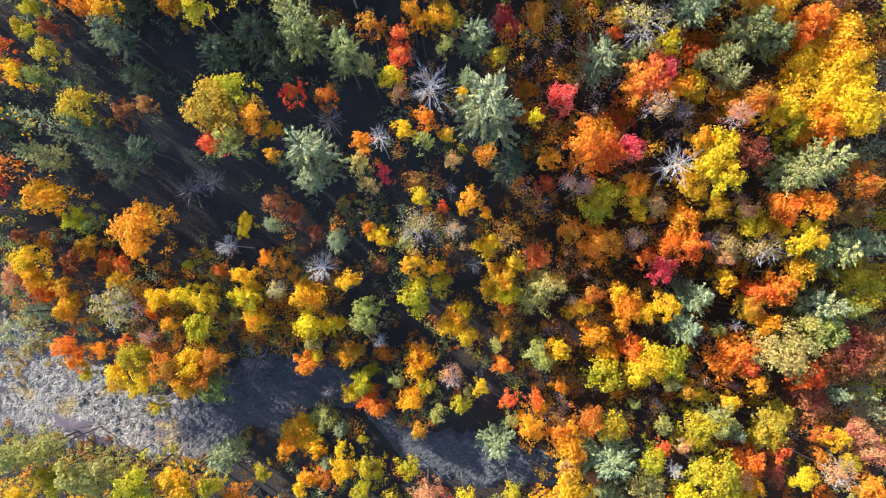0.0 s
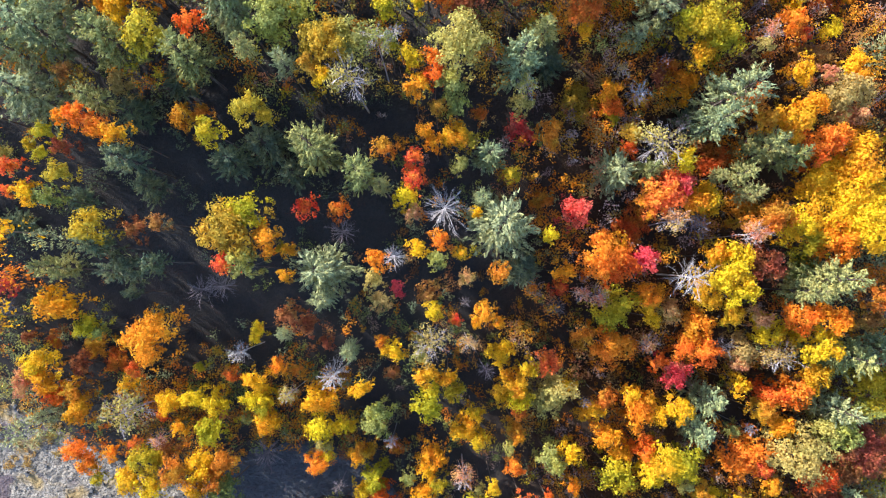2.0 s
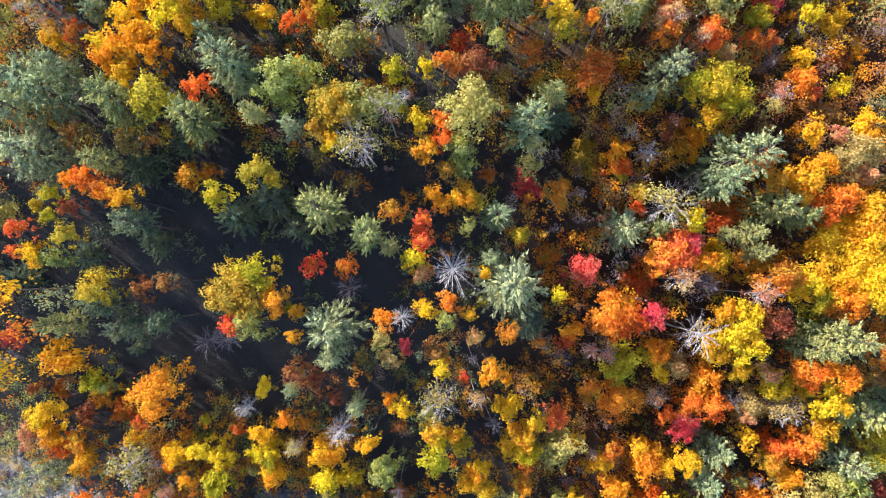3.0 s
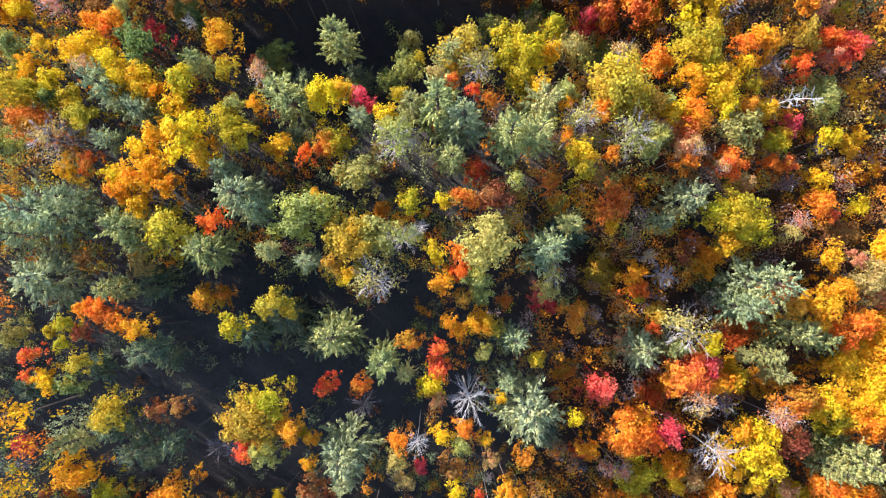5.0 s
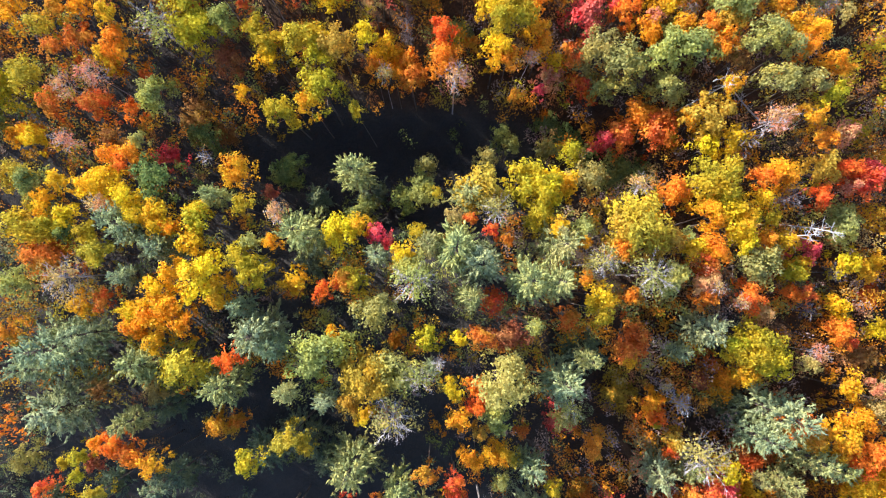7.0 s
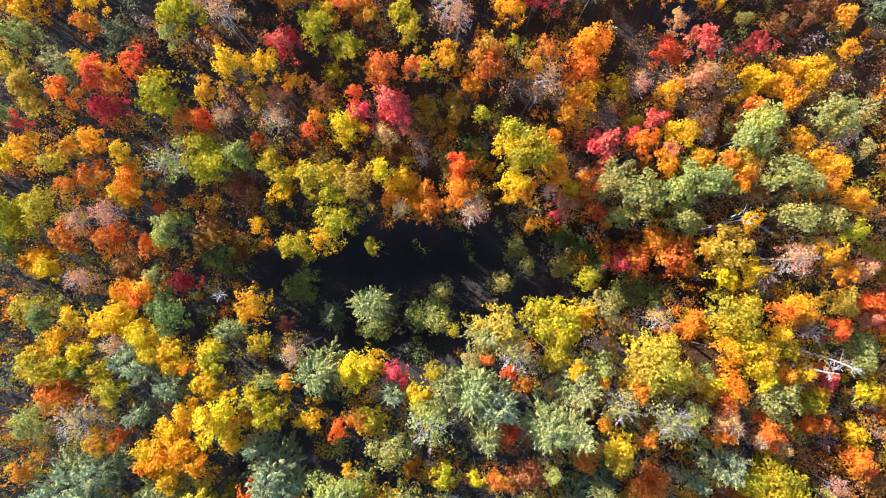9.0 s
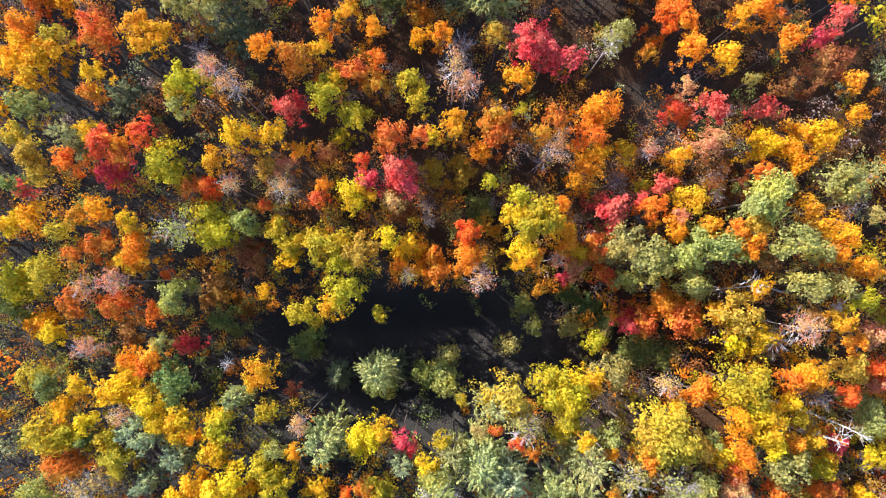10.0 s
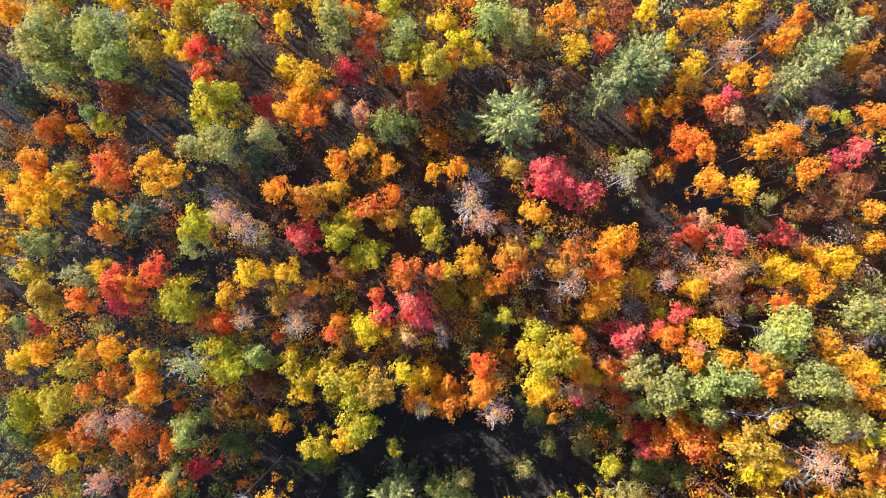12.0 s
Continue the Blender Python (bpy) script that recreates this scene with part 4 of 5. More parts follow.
broad("orange", 17.9, 54.5, 2.3, 15.4)
broad("russet", -24.0, 54.6, 1.0, 15.5)
broad("yellow", 5.0, 54.6, 2.7, 21.3)
broad("olive", -7.7, 54.7, 1.7, 16.8)
broad("lime", -6.4, 54.7, 0.7, 20.8)
broad("lime", 3.3, 54.9, 2.7, 21.9)
thin("pink", 14.7, 55.0, 1.5, 16.3)
pine("dark", -20.3, 55.1, 2.0, 9.5)
broad("green", -10.2, 55.1, 2.1, 10.3)
broad("gold", -41.1, 55.2, 2.4, 18.1)
broad("green", -47.5, 55.2, 2.0, 17.1)
broad("yellow", 6.9, 55.3, 1.8, 17.8)
broad("lime", 21.4, 55.5, 3.3, 18.1)
broad("pink", 36.6, 55.6, 1.4, 13.6)
broad("lime", 1.9, 55.7, 1.8, 22.2)
broad("red", 38.0, 55.7, 2.3, 14.1)
pine("dark", -14.5, 55.8, 2.4, 11.0)
broad("yellow", -44.2, 55.8, 1.4, 17.1)
broad("orange", 27.3, 56.0, 1.5, 15.2)
broad("mustard", -49.5, 56.1, 2.0, 16.0)
broad("olive", -8.0, 56.1, 1.8, 17.5)
broad("green", -34.7, 56.2, 2.5, 18.5)
broad("yellow", -39.2, 56.2, 1.6, 17.4)
broad("olive", 9.4, 56.3, 2.4, 16.7)
broad("crimson", 38.8, 56.5, 1.9, 13.8)
broad("yellow", -26.7, 56.6, 2.0, 19.1)
broad("gold", 28.8, 56.7, 2.2, 16.1)
broad("orange", 35.8, 56.8, 1.9, 14.7)
broad("mustard", 33.0, 57.2, 2.3, 15.6)
pine("pine", -15.1, 57.2, 2.4, 25.6)
broad("orange", -37.7, 57.6, 1.4, 17.2)
broad("green", 16.6, 57.8, 2.4, 8.0)
bare(-29.3, 57.8, 0.8, 18.4)
broad("green", -24.6, 57.9, 1.9, 6.8)
broad("olive", -7.5, 58.0, 1.6, 18.3)
broad("green", 14.0, 58.3, 2.8, 7.2)
broad("gold", -39.8, 58.5, 1.3, 17.2)
broad("orange", -37.4, 58.7, 1.5, 17.3)
broad("green", -23.9, 59.1, 2.0, 6.9)
broad("olive", -1.1, 59.1, 1.6, 16.6)
broad("lime", 8.1, 59.3, 1.6, 15.6)
thin("pink", -43.0, 59.4, 1.4, 17.9)
broad("crimson", -35.7, 59.5, 1.7, 11.4)
broad("yellow", 21.8, 59.6, 1.7, 15.4)
broad("olive", -36.4, 59.8, 1.1, 16.7)
twiggy(25.0, 60.1, 1.8, 16.0)
broad("yellow", 23.7, 60.2, 2.0, 16.0)
broad("pink", 34.7, 60.3, 1.7, 16.1)
broad("orange", 32.5, 60.3, 1.5, 16.2)
broad("olive", 6.0, 60.6, 1.7, 10.6)
broad("russet", -40.8, 60.6, 1.6, 13.7)
broad("yellow", -48.5, 60.6, 1.6, 13.5)
broad("green", 11.3, 60.7, 2.1, 3.8)
broad("olive", 1.9, 60.7, 1.3, 12.6)
broad("crimson", 11.6, 60.8, 1.1, 13.0)
broad("lime", 19.0, 61.0, 0.7, 11.5)
broad("burnt", 18.3, 61.1, 1.5, 13.0)
broad("gold", -51.6, 61.3, 2.3, 10.9)
broad("green", -32.1, 61.5, 2.1, 11.1)
broad("red", 13.7, 61.6, 2.1, 13.0)
thin("pink", 26.8, 61.7, 1.9, 19.3)
broad("crimson", 12.9, 61.7, 1.9, 6.4)
broad("red", 17.4, 62.2, 2.6, 13.2)
broad("yellow", 31.3, 62.2, 1.7, 17.5)
broad("lime", -14.2, 62.4, 1.0, 20.4)
broad("mustard", 21.2, 62.6, 2.8, 16.8)
broad("russet", 29.0, 62.6, 1.5, 15.4)
broad("orange", -37.2, 62.7, 1.2, 16.4)
broad("green", 8.9, 62.7, 2.3, 4.0)
broad("russet", -31.6, 62.8, 1.9, 3.5)
broad("lime", -22.1, 63.0, 2.0, 19.2)
broad("green", 1.4, 63.0, 1.8, 4.3)
broad("yellow", 20.1, 63.0, 1.5, 14.2)
broad("yellow", -19.4, 63.2, 1.5, 19.1)
broad("green", -54.4, 63.4, 2.4, 12.2)
broad("burnt", -41.4, 63.5, 2.0, 16.2)
broad("orange", 15.4, 63.5, 2.5, 13.2)
broad("burnt", -45.5, 63.7, 1.7, 15.4)
broad("green", 6.8, 64.1, 2.1, 3.8)
broad("lime", 32.8, 64.3, 1.6, 17.6)
broad("olive", -35.3, 64.6, 2.2, 17.0)
broad("lime", -18.2, 64.7, 2.2, 20.0)
broad("gold", -26.2, 64.9, 1.0, 14.8)
broad("russet", -34.6, 65.0, 2.7, 4.5)
broad("yellow", 23.1, 65.0, 1.3, 16.9)
thin("pink", -44.2, 65.2, 1.5, 16.0)
broad("burnt", 1.8, 65.3, 0.9, 14.6)
broad("olive", 30.3, 65.5, 1.7, 18.2)
broad("orange", 10.2, 65.8, 1.1, 11.0)
broad("olive", 11.5, 65.9, 1.8, 13.4)
broad("lime", -52.8, 65.9, 2.9, 13.4)
broad("olive", 17.9, 65.9, 2.3, 15.3)
thin("pink", -4.7, 66.0, 1.8, 18.4)
thin("pink", -40.1, 66.0, 1.6, 17.8)
broad("olive", 27.4, 66.0, 2.3, 19.1)
broad("crimson", 4.9, 66.2, 0.9, 11.0)
broad("burnt", -9.1, 66.3, 1.7, 16.2)
broad("gold", -10.9, 66.5, 1.3, 15.8)
thin("tan", -12.0, 66.5, 1.0, 17.0)
broad("orange", 34.6, 66.6, 1.0, 16.6)
broad("orange", -36.3, 66.6, 0.7, 13.8)
broad("red", 9.2, 67.0, 1.5, 11.1)
broad("mustard", -48.7, 67.1, 2.1, 14.8)
broad("gold", -13.0, 67.1, 1.2, 16.3)
broad("gold", 32.7, 67.1, 1.6, 17.7)
broad("pink", 5.5, 67.6, 1.7, 12.8)
broad("olive", 12.9, 67.6, 2.7, 16.9)
broad("lime", -18.4, 67.7, 1.6, 18.1)
broad("orange", -9.5, 67.8, 2.0, 14.8)
broad("orange", -6.1, 68.0, 2.1, 16.6)
broad("yellow", -39.9, 68.0, 1.6, 16.6)
broad("orange", 0.9, 68.2, 1.5, 16.8)
thin("pink", 2.8, 68.2, 1.0, 16.0)
broad("gold", -23.6, 68.2, 1.4, 15.8)
broad("russet", 24.4, 68.2, 1.5, 15.6)
broad("burnt", -44.2, 68.5, 1.5, 16.5)
broad("gold", -38.5, 68.5, 2.4, 17.3)
broad("gold", 30.3, 68.8, 1.5, 17.7)
broad("gold", -0.4, 68.8, 1.9, 18.1)
broad("russet", -28.5, 68.8, 2.0, 13.3)
broad("gold", -5.2, 68.9, 1.2, 15.3)
broad("yellow", 6.1, 68.9, 1.4, 12.7)
broad("gold", -12.0, 69.1, 2.0, 15.0)
broad("mustard", -16.3, 69.1, 2.2, 18.3)
broad("olive", 29.1, 69.3, 1.9, 18.1)
broad("gold", 21.8, 69.3, 1.8, 17.4)
broad("olive", 16.8, 69.3, 3.0, 16.9)
broad("gold", -10.8, 69.4, 1.4, 12.9)
broad("red", 8.1, 69.4, 1.9, 12.8)
broad("lime", -23.6, 69.4, 1.9, 16.3)
broad("olive", 26.0, 69.6, 2.4, 19.6)
broad("burnt", -41.6, 69.6, 1.8, 17.0)
broad("lime", -19.5, 69.7, 2.8, 18.4)
broad("olive", 19.3, 69.9, 2.7, 17.5)
broad("olive", 10.4, 70.1, 2.8, 14.6)
broad("orange", 4.6, 70.2, 1.7, 14.8)
broad("gold", 31.0, 70.5, 1.9, 17.7)
broad("yellow", -13.7, 70.6, 1.5, 16.0)
broad("orange", -5.6, 70.6, 1.7, 16.1)
broad("lime", -29.9, 70.7, 1.9, 16.6)
broad("tan", -38.9, 71.0, 0.8, 14.5)
broad("mustard", -45.4, 71.1, 1.6, 16.7)
broad("orange", 20.5, 71.1, 1.3, 16.9)
broad("lime", -24.9, 71.1, 1.6, 15.5)
broad("gold", 3.7, 71.1, 1.6, 15.8)
broad("lime", -0.1, 71.1, 1.9, 19.3)
broad("burnt", -3.0, 71.3, 1.1, 10.3)
thin("olive", -34.6, 71.4, 2.5, 17.4)
broad("yellow", 29.5, 71.5, 1.5, 17.2)
broad("yellow", -38.7, 71.6, 1.3, 17.3)
broad("mustard", 22.1, 71.6, 1.6, 17.4)
broad("yellow", 18.5, 71.6, 1.3, 16.3)
broad("yellow", -50.9, 71.7, 1.6, 15.7)
broad("gold", 15.3, 71.8, 2.1, 14.9)
broad("lime", -31.6, 72.0, 2.8, 16.6)
broad("yellow", -25.0, 72.0, 0.9, 13.5)
broad("gold", -48.2, 72.1, 1.7, 16.5)
broad("olive", -28.1, 72.1, 1.9, 16.0)
broad("pink", 16.0, 72.3, 1.2, 14.7)
broad("lime", 1.2, 72.5, 2.4, 18.7)
broad("burnt", -43.9, 72.6, 1.3, 16.9)
twiggy(-9.8, 72.6, 1.1, 7.5)
broad("yellow", -1.6, 72.6, 1.5, 17.4)
broad("tan", 34.6, 72.7, 1.0, 15.5)
broad("yellow", 28.2, 72.9, 1.5, 16.8)
broad("gold", -41.4, 73.0, 1.6, 17.8)
broad("crimson", 9.1, 73.1, 2.6, 14.3)
broad("orange", 13.1, 73.4, 1.8, 14.3)
twiggy(33.0, 73.6, 1.2, 14.9)
broad("red", -26.5, 73.7, 0.8, 13.3)
broad("russet", -12.7, 73.8, 2.0, 3.7)
broad("red", -20.4, 74.0, 1.2, 16.1)
broad("gold", 3.7, 74.1, 1.0, 14.8)
broad("olive", 23.8, 74.2, 3.4, 18.4)
broad("green", -4.1, 74.2, 2.3, 4.0)
broad("lime", -0.4, 74.2, 1.7, 16.9)
broad("pink", -13.1, 74.3, 1.5, 15.8)
twiggy(-9.9, 74.3, 1.3, 8.4)
broad("yellow", -17.4, 74.4, 2.0, 16.7)
broad("yellow", 17.1, 74.5, 2.2, 15.3)
broad("crimson", -49.2, 74.6, 1.0, 16.0)
broad("crimson", 12.3, 74.6, 1.0, 12.9)
broad("gold", -16.0, 74.8, 1.4, 15.9)
broad("red", -33.1, 75.1, 1.2, 15.8)
thin("pink", -29.1, 75.3, 1.3, 16.3)
thin("pink", -24.0, 75.3, 1.6, 16.5)
broad("orange", -31.5, 75.4, 1.7, 16.0)
broad("orange", -20.2, 75.5, 1.0, 15.5)
broad("green", -49.3, 75.7, 1.1, 17.2)
broad("lime", -3.7, 75.7, 1.0, 15.5)
broad("crimson", -11.9, 75.7, 1.3, 15.5)
broad("olive", 32.3, 76.0, 2.7, 15.9)
broad("gold", 5.1, 76.0, 1.4, 14.0)
broad("crimson", -15.8, 76.0, 1.5, 15.8)
broad("crimson", 14.3, 76.0, 1.5, 13.6)
broad("lime", 12.6, 76.2, 0.9, 11.5)
broad("mustard", -47.1, 76.2, 1.3, 17.4)
broad("lime", -34.6, 76.5, 1.6, 16.8)
twiggy(9.7, 76.5, 1.3, 12.0)
broad("russet", 25.6, 76.6, 2.2, 3.9)
broad("crimson", -12.7, 76.7, 2.2, 16.4)
broad("mustard", -25.8, 77.1, 1.7, 15.4)
broad("crimson", -42.6, 77.2, 2.0, 12.3)
broad("orange", 24.3, 77.3, 1.4, 13.7)
broad("orange", -43.8, 77.4, 1.6, 17.7)
broad("red", -16.3, 77.6, 1.0, 15.2)
broad("pink", -23.9, 77.7, 1.5, 15.2)
broad("red", -39.4, 77.8, 1.3, 17.8)
broad("mustard", -6.3, 77.8, 2.1, 10.5)
broad("gold", 28.8, 77.8, 1.5, 12.9)
broad("mustard", -48.1, 77.8, 1.9, 17.8)
broad("lime", -35.4, 77.9, 2.4, 18.3)
broad("gold", 6.7, 77.9, 2.0, 14.2)
broad("mustard", -9.3, 77.9, 1.8, 10.0)
broad("russet", 23.0, 78.0, 2.8, 4.5)
broad("yellow", -30.3, 78.1, 1.5, 16.1)
twiggy(1.5, 78.3, 1.2, 14.1)
broad("gold", -4.8, 78.6, 1.4, 15.8)
broad("gold", 15.8, 78.7, 1.5, 14.0)
broad("gold", -22.0, 78.9, 1.2, 16.0)
thin("pink", 12.7, 79.0, 1.3, 14.1)
broad("gold", 8.0, 79.1, 1.3, 13.3)
broad("red", -40.5, 79.1, 2.0, 18.6)
broad("orange", -38.6, 79.2, 1.1, 17.6)
thin("pink", 2.6, 79.2, 1.7, 16.0)
broad("yellow", 10.2, 79.4, 1.4, 13.0)
pine("pine", -44.0, 79.7, 2.0, 19.5)
broad("gold", -24.7, 79.8, 1.6, 17.6)
broad("orange", -14.7, 79.9, 0.9, 15.6)
broad("gold", -27.6, 79.9, 1.9, 18.6)
broad("red", -13.5, 80.0, 2.0, 16.7)
broad("mustard", -49.3, 80.1, 1.7, 17.2)
broad("gold", 28.0, 80.1, 2.2, 11.8)
broad("burnt", -2.8, 80.1, 2.1, 16.4)
broad("pink", 19.1, 80.2, 2.1, 14.0)
broad("russet", -21.2, 80.2, 1.9, 3.6)
broad("red", -10.6, 80.2, 1.3, 15.8)
broad("red", -37.3, 80.2, 1.6, 17.8)
broad("gold", 25.1, 80.3, 2.0, 12.4)
broad("yellow", -9.4, 80.3, 1.0, 15.5)
broad("yellow", -42.1, 80.5, 1.2, 17.3)
broad("orange", 6.7, 80.6, 2.1, 15.3)
broad("burnt", 1.2, 80.6, 1.3, 15.9)
broad("yellow", -7.0, 80.6, 1.6, 16.0)
broad("lime", -19.0, 81.0, 1.3, 10.1)
broad("gold", 31.4, 81.2, 2.1, 11.8)
broad("gold", 29.5, 81.4, 1.6, 10.5)
broad("russet", 37.6, 81.5, 2.0, 3.7)
broad("burnt", -3.2, 81.8, 1.8, 16.7)
broad("yellow", -7.0, 81.8, 1.3, 16.0)
broad("olive", -33.3, 82.2, 1.3, 17.9)
broad("lime", -16.9, 82.3, 2.0, 17.0)
broad("burnt", 2.5, 82.3, 1.4, 15.8)
broad("gold", 5.9, 82.3, 1.3, 15.1)
broad("green", -48.1, 82.9, 1.8, 17.3)
broad("lime", -0.6, 82.9, 0.8, 14.0)
broad("crimson", 19.4, 82.9, 1.1, 13.1)
broad("olive", -46.9, 83.1, 1.3, 16.8)
broad("gold", 34.5, 83.3, 1.3, 12.0)
broad("lime", -10.7, 83.3, 1.5, 16.4)
broad("gold", 7.8, 83.4, 2.1, 15.1)
thin("pink", -27.6, 83.6, 1.6, 20.2)
broad("crimson", 18.4, 83.8, 1.7, 14.2)
broad("lime", -19.6, 83.8, 2.0, 17.2)
broad("burnt", -41.6, 83.9, 1.3, 17.0)
broad("crimson", -23.8, 83.9, 2.0, 13.1)
broad("crimson", 25.1, 84.0, 1.7, 12.1)
broad("lime", -33.2, 84.0, 1.2, 18.5)
broad("red", 17.2, 84.5, 2.3, 7.2)
broad("lime", -32.1, 84.5, 1.8, 19.1)
twiggy(-2.9, 84.6, 1.0, 8.6)
thin("pink", -6.1, 84.9, 1.5, 16.3)
broad("burnt", -14.7, 84.9, 1.5, 15.8)
broad("lime", -31.0, 85.0, 1.0, 18.3)
broad("lime", -11.6, 85.3, 1.7, 16.1)
broad("pink", 15.9, 85.3, 1.1, 13.6)
broad("yellow", -47.7, 85.4, 1.6, 16.6)
broad("yellow", -18.4, 85.5, 1.1, 15.8)
thin("pink", -29.5, 85.6, 1.5, 20.1)
broad("yellow", -41.0, 85.7, 1.4, 17.4)
broad("gold", -0.5, 86.1, 1.6, 15.8)
pine("dark", -42.9, 86.1, 2.5, 8.0)
broad("orange", 33.7, 86.4, 1.5, 12.7)
thin("pink", -7.3, 86.4, 2.1, 16.5)
broad("red", -16.7, 86.5, 1.8, 16.4)
broad("russet", 27.6, 86.6, 1.3, 10.1)
broad("burnt", -22.0, 86.9, 2.1, 18.5)
broad("gold", -49.3, 87.0, 1.8, 16.6)
twiggy(-30.7, 87.4, 1.3, 17.6)
broad("orange", -50.4, 87.5, 1.2, 15.8)
broad("yellow", -46.7, 87.6, 1.8, 16.3)
broad("crimson", 4.2, 87.6, 1.8, 14.9)
broad("russet", 29.9, 87.6, 2.1, 11.9)
broad("orange", -14.7, 87.7, 1.3, 15.1)
broad("gold", -24.8, 87.8, 1.6, 19.2)
broad("olive", 25.5, 88.0, 1.0, 6.9)
broad("yellow", -19.7, 88.0, 1.3, 16.5)
broad("yellow", -36.1, 88.1, 1.3, 18.4)
broad("yellow", -45.2, 88.1, 1.3, 15.6)
broad("crimson", -0.2, 88.3, 1.6, 15.3)
broad("crimson", 2.1, 88.3, 1.7, 15.1)
broad("gold", 19.7, 88.3, 1.8, 15.0)
broad("gold", -48.3, 88.6, 1.8, 16.2)
broad("russet", 32.2, 88.8, 1.9, 11.7)
broad("yellow", -34.6, 88.8, 1.6, 18.6)
twiggy(-6.6, 88.9, 1.7, 14.4)
broad("burnt", -40.1, 89.0, 1.9, 17.9)
broad("gold", 16.7, 89.2, 1.8, 14.8)
broad("mustard", -45.8, 89.2, 1.5, 15.4)
broad("red", -49.6, 89.3, 0.7, 13.8)
thin("olive", 8.2, 89.5, 1.5, 14.0)
broad("gold", -10.5, 89.9, 1.1, 14.6)
broad("gold", -8.1, 89.9, 1.3, 14.8)
broad("crimson", 0.7, 89.9, 2.0, 15.7)
broad("orange", 26.4, 90.0, 1.7, 14.5)
broad("red", -41.0, 90.0, 1.7, 17.2)
broad("yellow", -36.4, 90.1, 1.7, 18.6)
broad("gold", -19.2, 90.2, 1.6, 16.6)
broad("mustard", -2.7, 90.2, 1.3, 14.8)
broad("orange", -48.5, 90.5, 1.7, 15.8)
broad("gold", -15.2, 90.6, 1.3, 15.3)
broad("burnt", 14.5, 91.2, 1.7, 5.6)
broad("olive", -29.9, 91.2, 2.0, 19.9)
broad("olive", 9.7, 91.2, 1.8, 12.4)
broad("olive", -33.2, 91.7, 1.7, 18.1)
broad("yellow", -17.5, 91.9, 1.4, 15.5)
broad("burnt", 25.0, 91.9, 1.2, 13.2)
broad("gold", 21.2, 92.1, 1.2, 13.0)
broad("crimson", 32.7, 92.1, 1.6, 7.5)
broad("russet", -41.5, 92.1, 1.3, 14.2)
broad("crimson", 30.7, 92.1, 1.4, 14.3)
broad("orange", 16.5, 92.2, 1.5, 12.4)
broad("olive", -26.2, 92.8, 1.9, 19.0)
pine("dark", -30.2, 93.0, 3.3, 10.2)
broad("orange", 15.0, 93.3, 2.0, 11.3)
broad("gold", 23.5, 93.5, 2.1, 13.7)
broad("lime", -41.2, 93.7, 1.2, 16.4)
broad("lime", -31.2, 93.7, 1.2, 17.7)
broad("burnt", -10.6, 94.0, 1.7, 9.0)
broad("green", -15.4, 94.1, 2.0, 15.2)
broad("gold", -47.5, 94.6, 1.1, 9.0)
broad("orange", -22.3, 94.7, 1.6, 15.9)
broad("green", -42.5, 94.8, 1.1, 15.9)
broad("pink", -17.2, 94.9, 1.4, 15.0)
broad("burnt", -50.0, 95.0, 1.9, 9.7)
pine("pine", -3.1, 95.0, 3.5, 19.9)
broad("lime", -30.8, 95.3, 2.3, 18.5)
twiggy(25.8, 95.3, 1.0, 11.5)
broad("lime", 29.6, 95.3, 0.9, 12.5)
broad("green", -13.4, 95.4, 1.6, 8.7)
broad("gold", -24.3, 95.5, 1.4, 15.7)
thin("tan", -19.2, 95.6, 0.8, 15.4)
broad("burnt", 27.8, 95.6, 1.2, 12.6)
broad("orange", 33.1, 95.7, 1.8, 13.1)
broad("lime", -29.5, 95.8, 1.6, 17.6)
broad("pink", 19.4, 95.9, 1.3, 11.4)
broad("orange", 9.6, 96.2, 1.0, 9.6)
pine("dark", -6.9, 96.6, 1.8, 5.2)
broad("orange", -20.9, 96.7, 1.1, 14.5)
broad("gold", -23.4, 96.8, 2.0, 15.2)
broad("russet", -12.8, 96.9, 1.4, 11.8)
broad("crimson", -27.9, 97.0, 1.7, 10.9)
broad("russet", -40.9, 97.0, 2.1, 14.7)
broad("gold", 11.4, 97.0, 1.4, 9.0)
broad("gold", 13.9, 97.1, 1.6, 8.8)
broad("red", 17.7, 97.3, 1.6, 10.5)
broad("crimson", 19.1, 97.8, 1.4, 10.8)
twiggy(23.5, 98.0, 1.2, 10.7)
broad("olive", -46.2, 98.5, 2.1, 16.4)
pine("pine", 6.9, 98.7, 2.5, 13.6)
broad("yellow", -22.6, 98.8, 2.2, 15.3)
broad("red", -31.7, 98.8, 1.4, 16.6)
broad("russet", -30.0, 99.0, 1.3, 13.8)
broad("gold", 22.3, 99.1, 1.4, 11.3)
broad("red", -10.9, 99.3, 1.9, 8.3)
broad("gold", -13.1, 99.3, 1.1, 13.6)
pine("dark", -55.5, 99.6, 2.3, 5.8)
broad("yellow", 14.8, 99.7, 1.3, 9.6)
pine("pine", 26.0, 99.8, 2.5, 13.8)
broad("gold", -24.8, 99.8, 1.6, 15.2)
broad("olive", -40.1, 99.9, 2.6, 17.6)
broad("mustard", -10.5, 100.1, 2.1, 14.9)
broad("gold", 19.8, 100.3, 1.6, 10.7)
broad("gold", -33.3, 100.4, 1.2, 16.1)
broad("red", -32.4, 100.4, 1.5, 16.4)
broad("russet", 34.4, 100.5, 1.6, 9.1)
broad("gold", -8.9, 100.6, 1.3, 14.0)
broad("olive", -47.9, 100.6, 2.4, 16.6)
pine("pine", 11.9, 100.8, 2.2, 11.5)
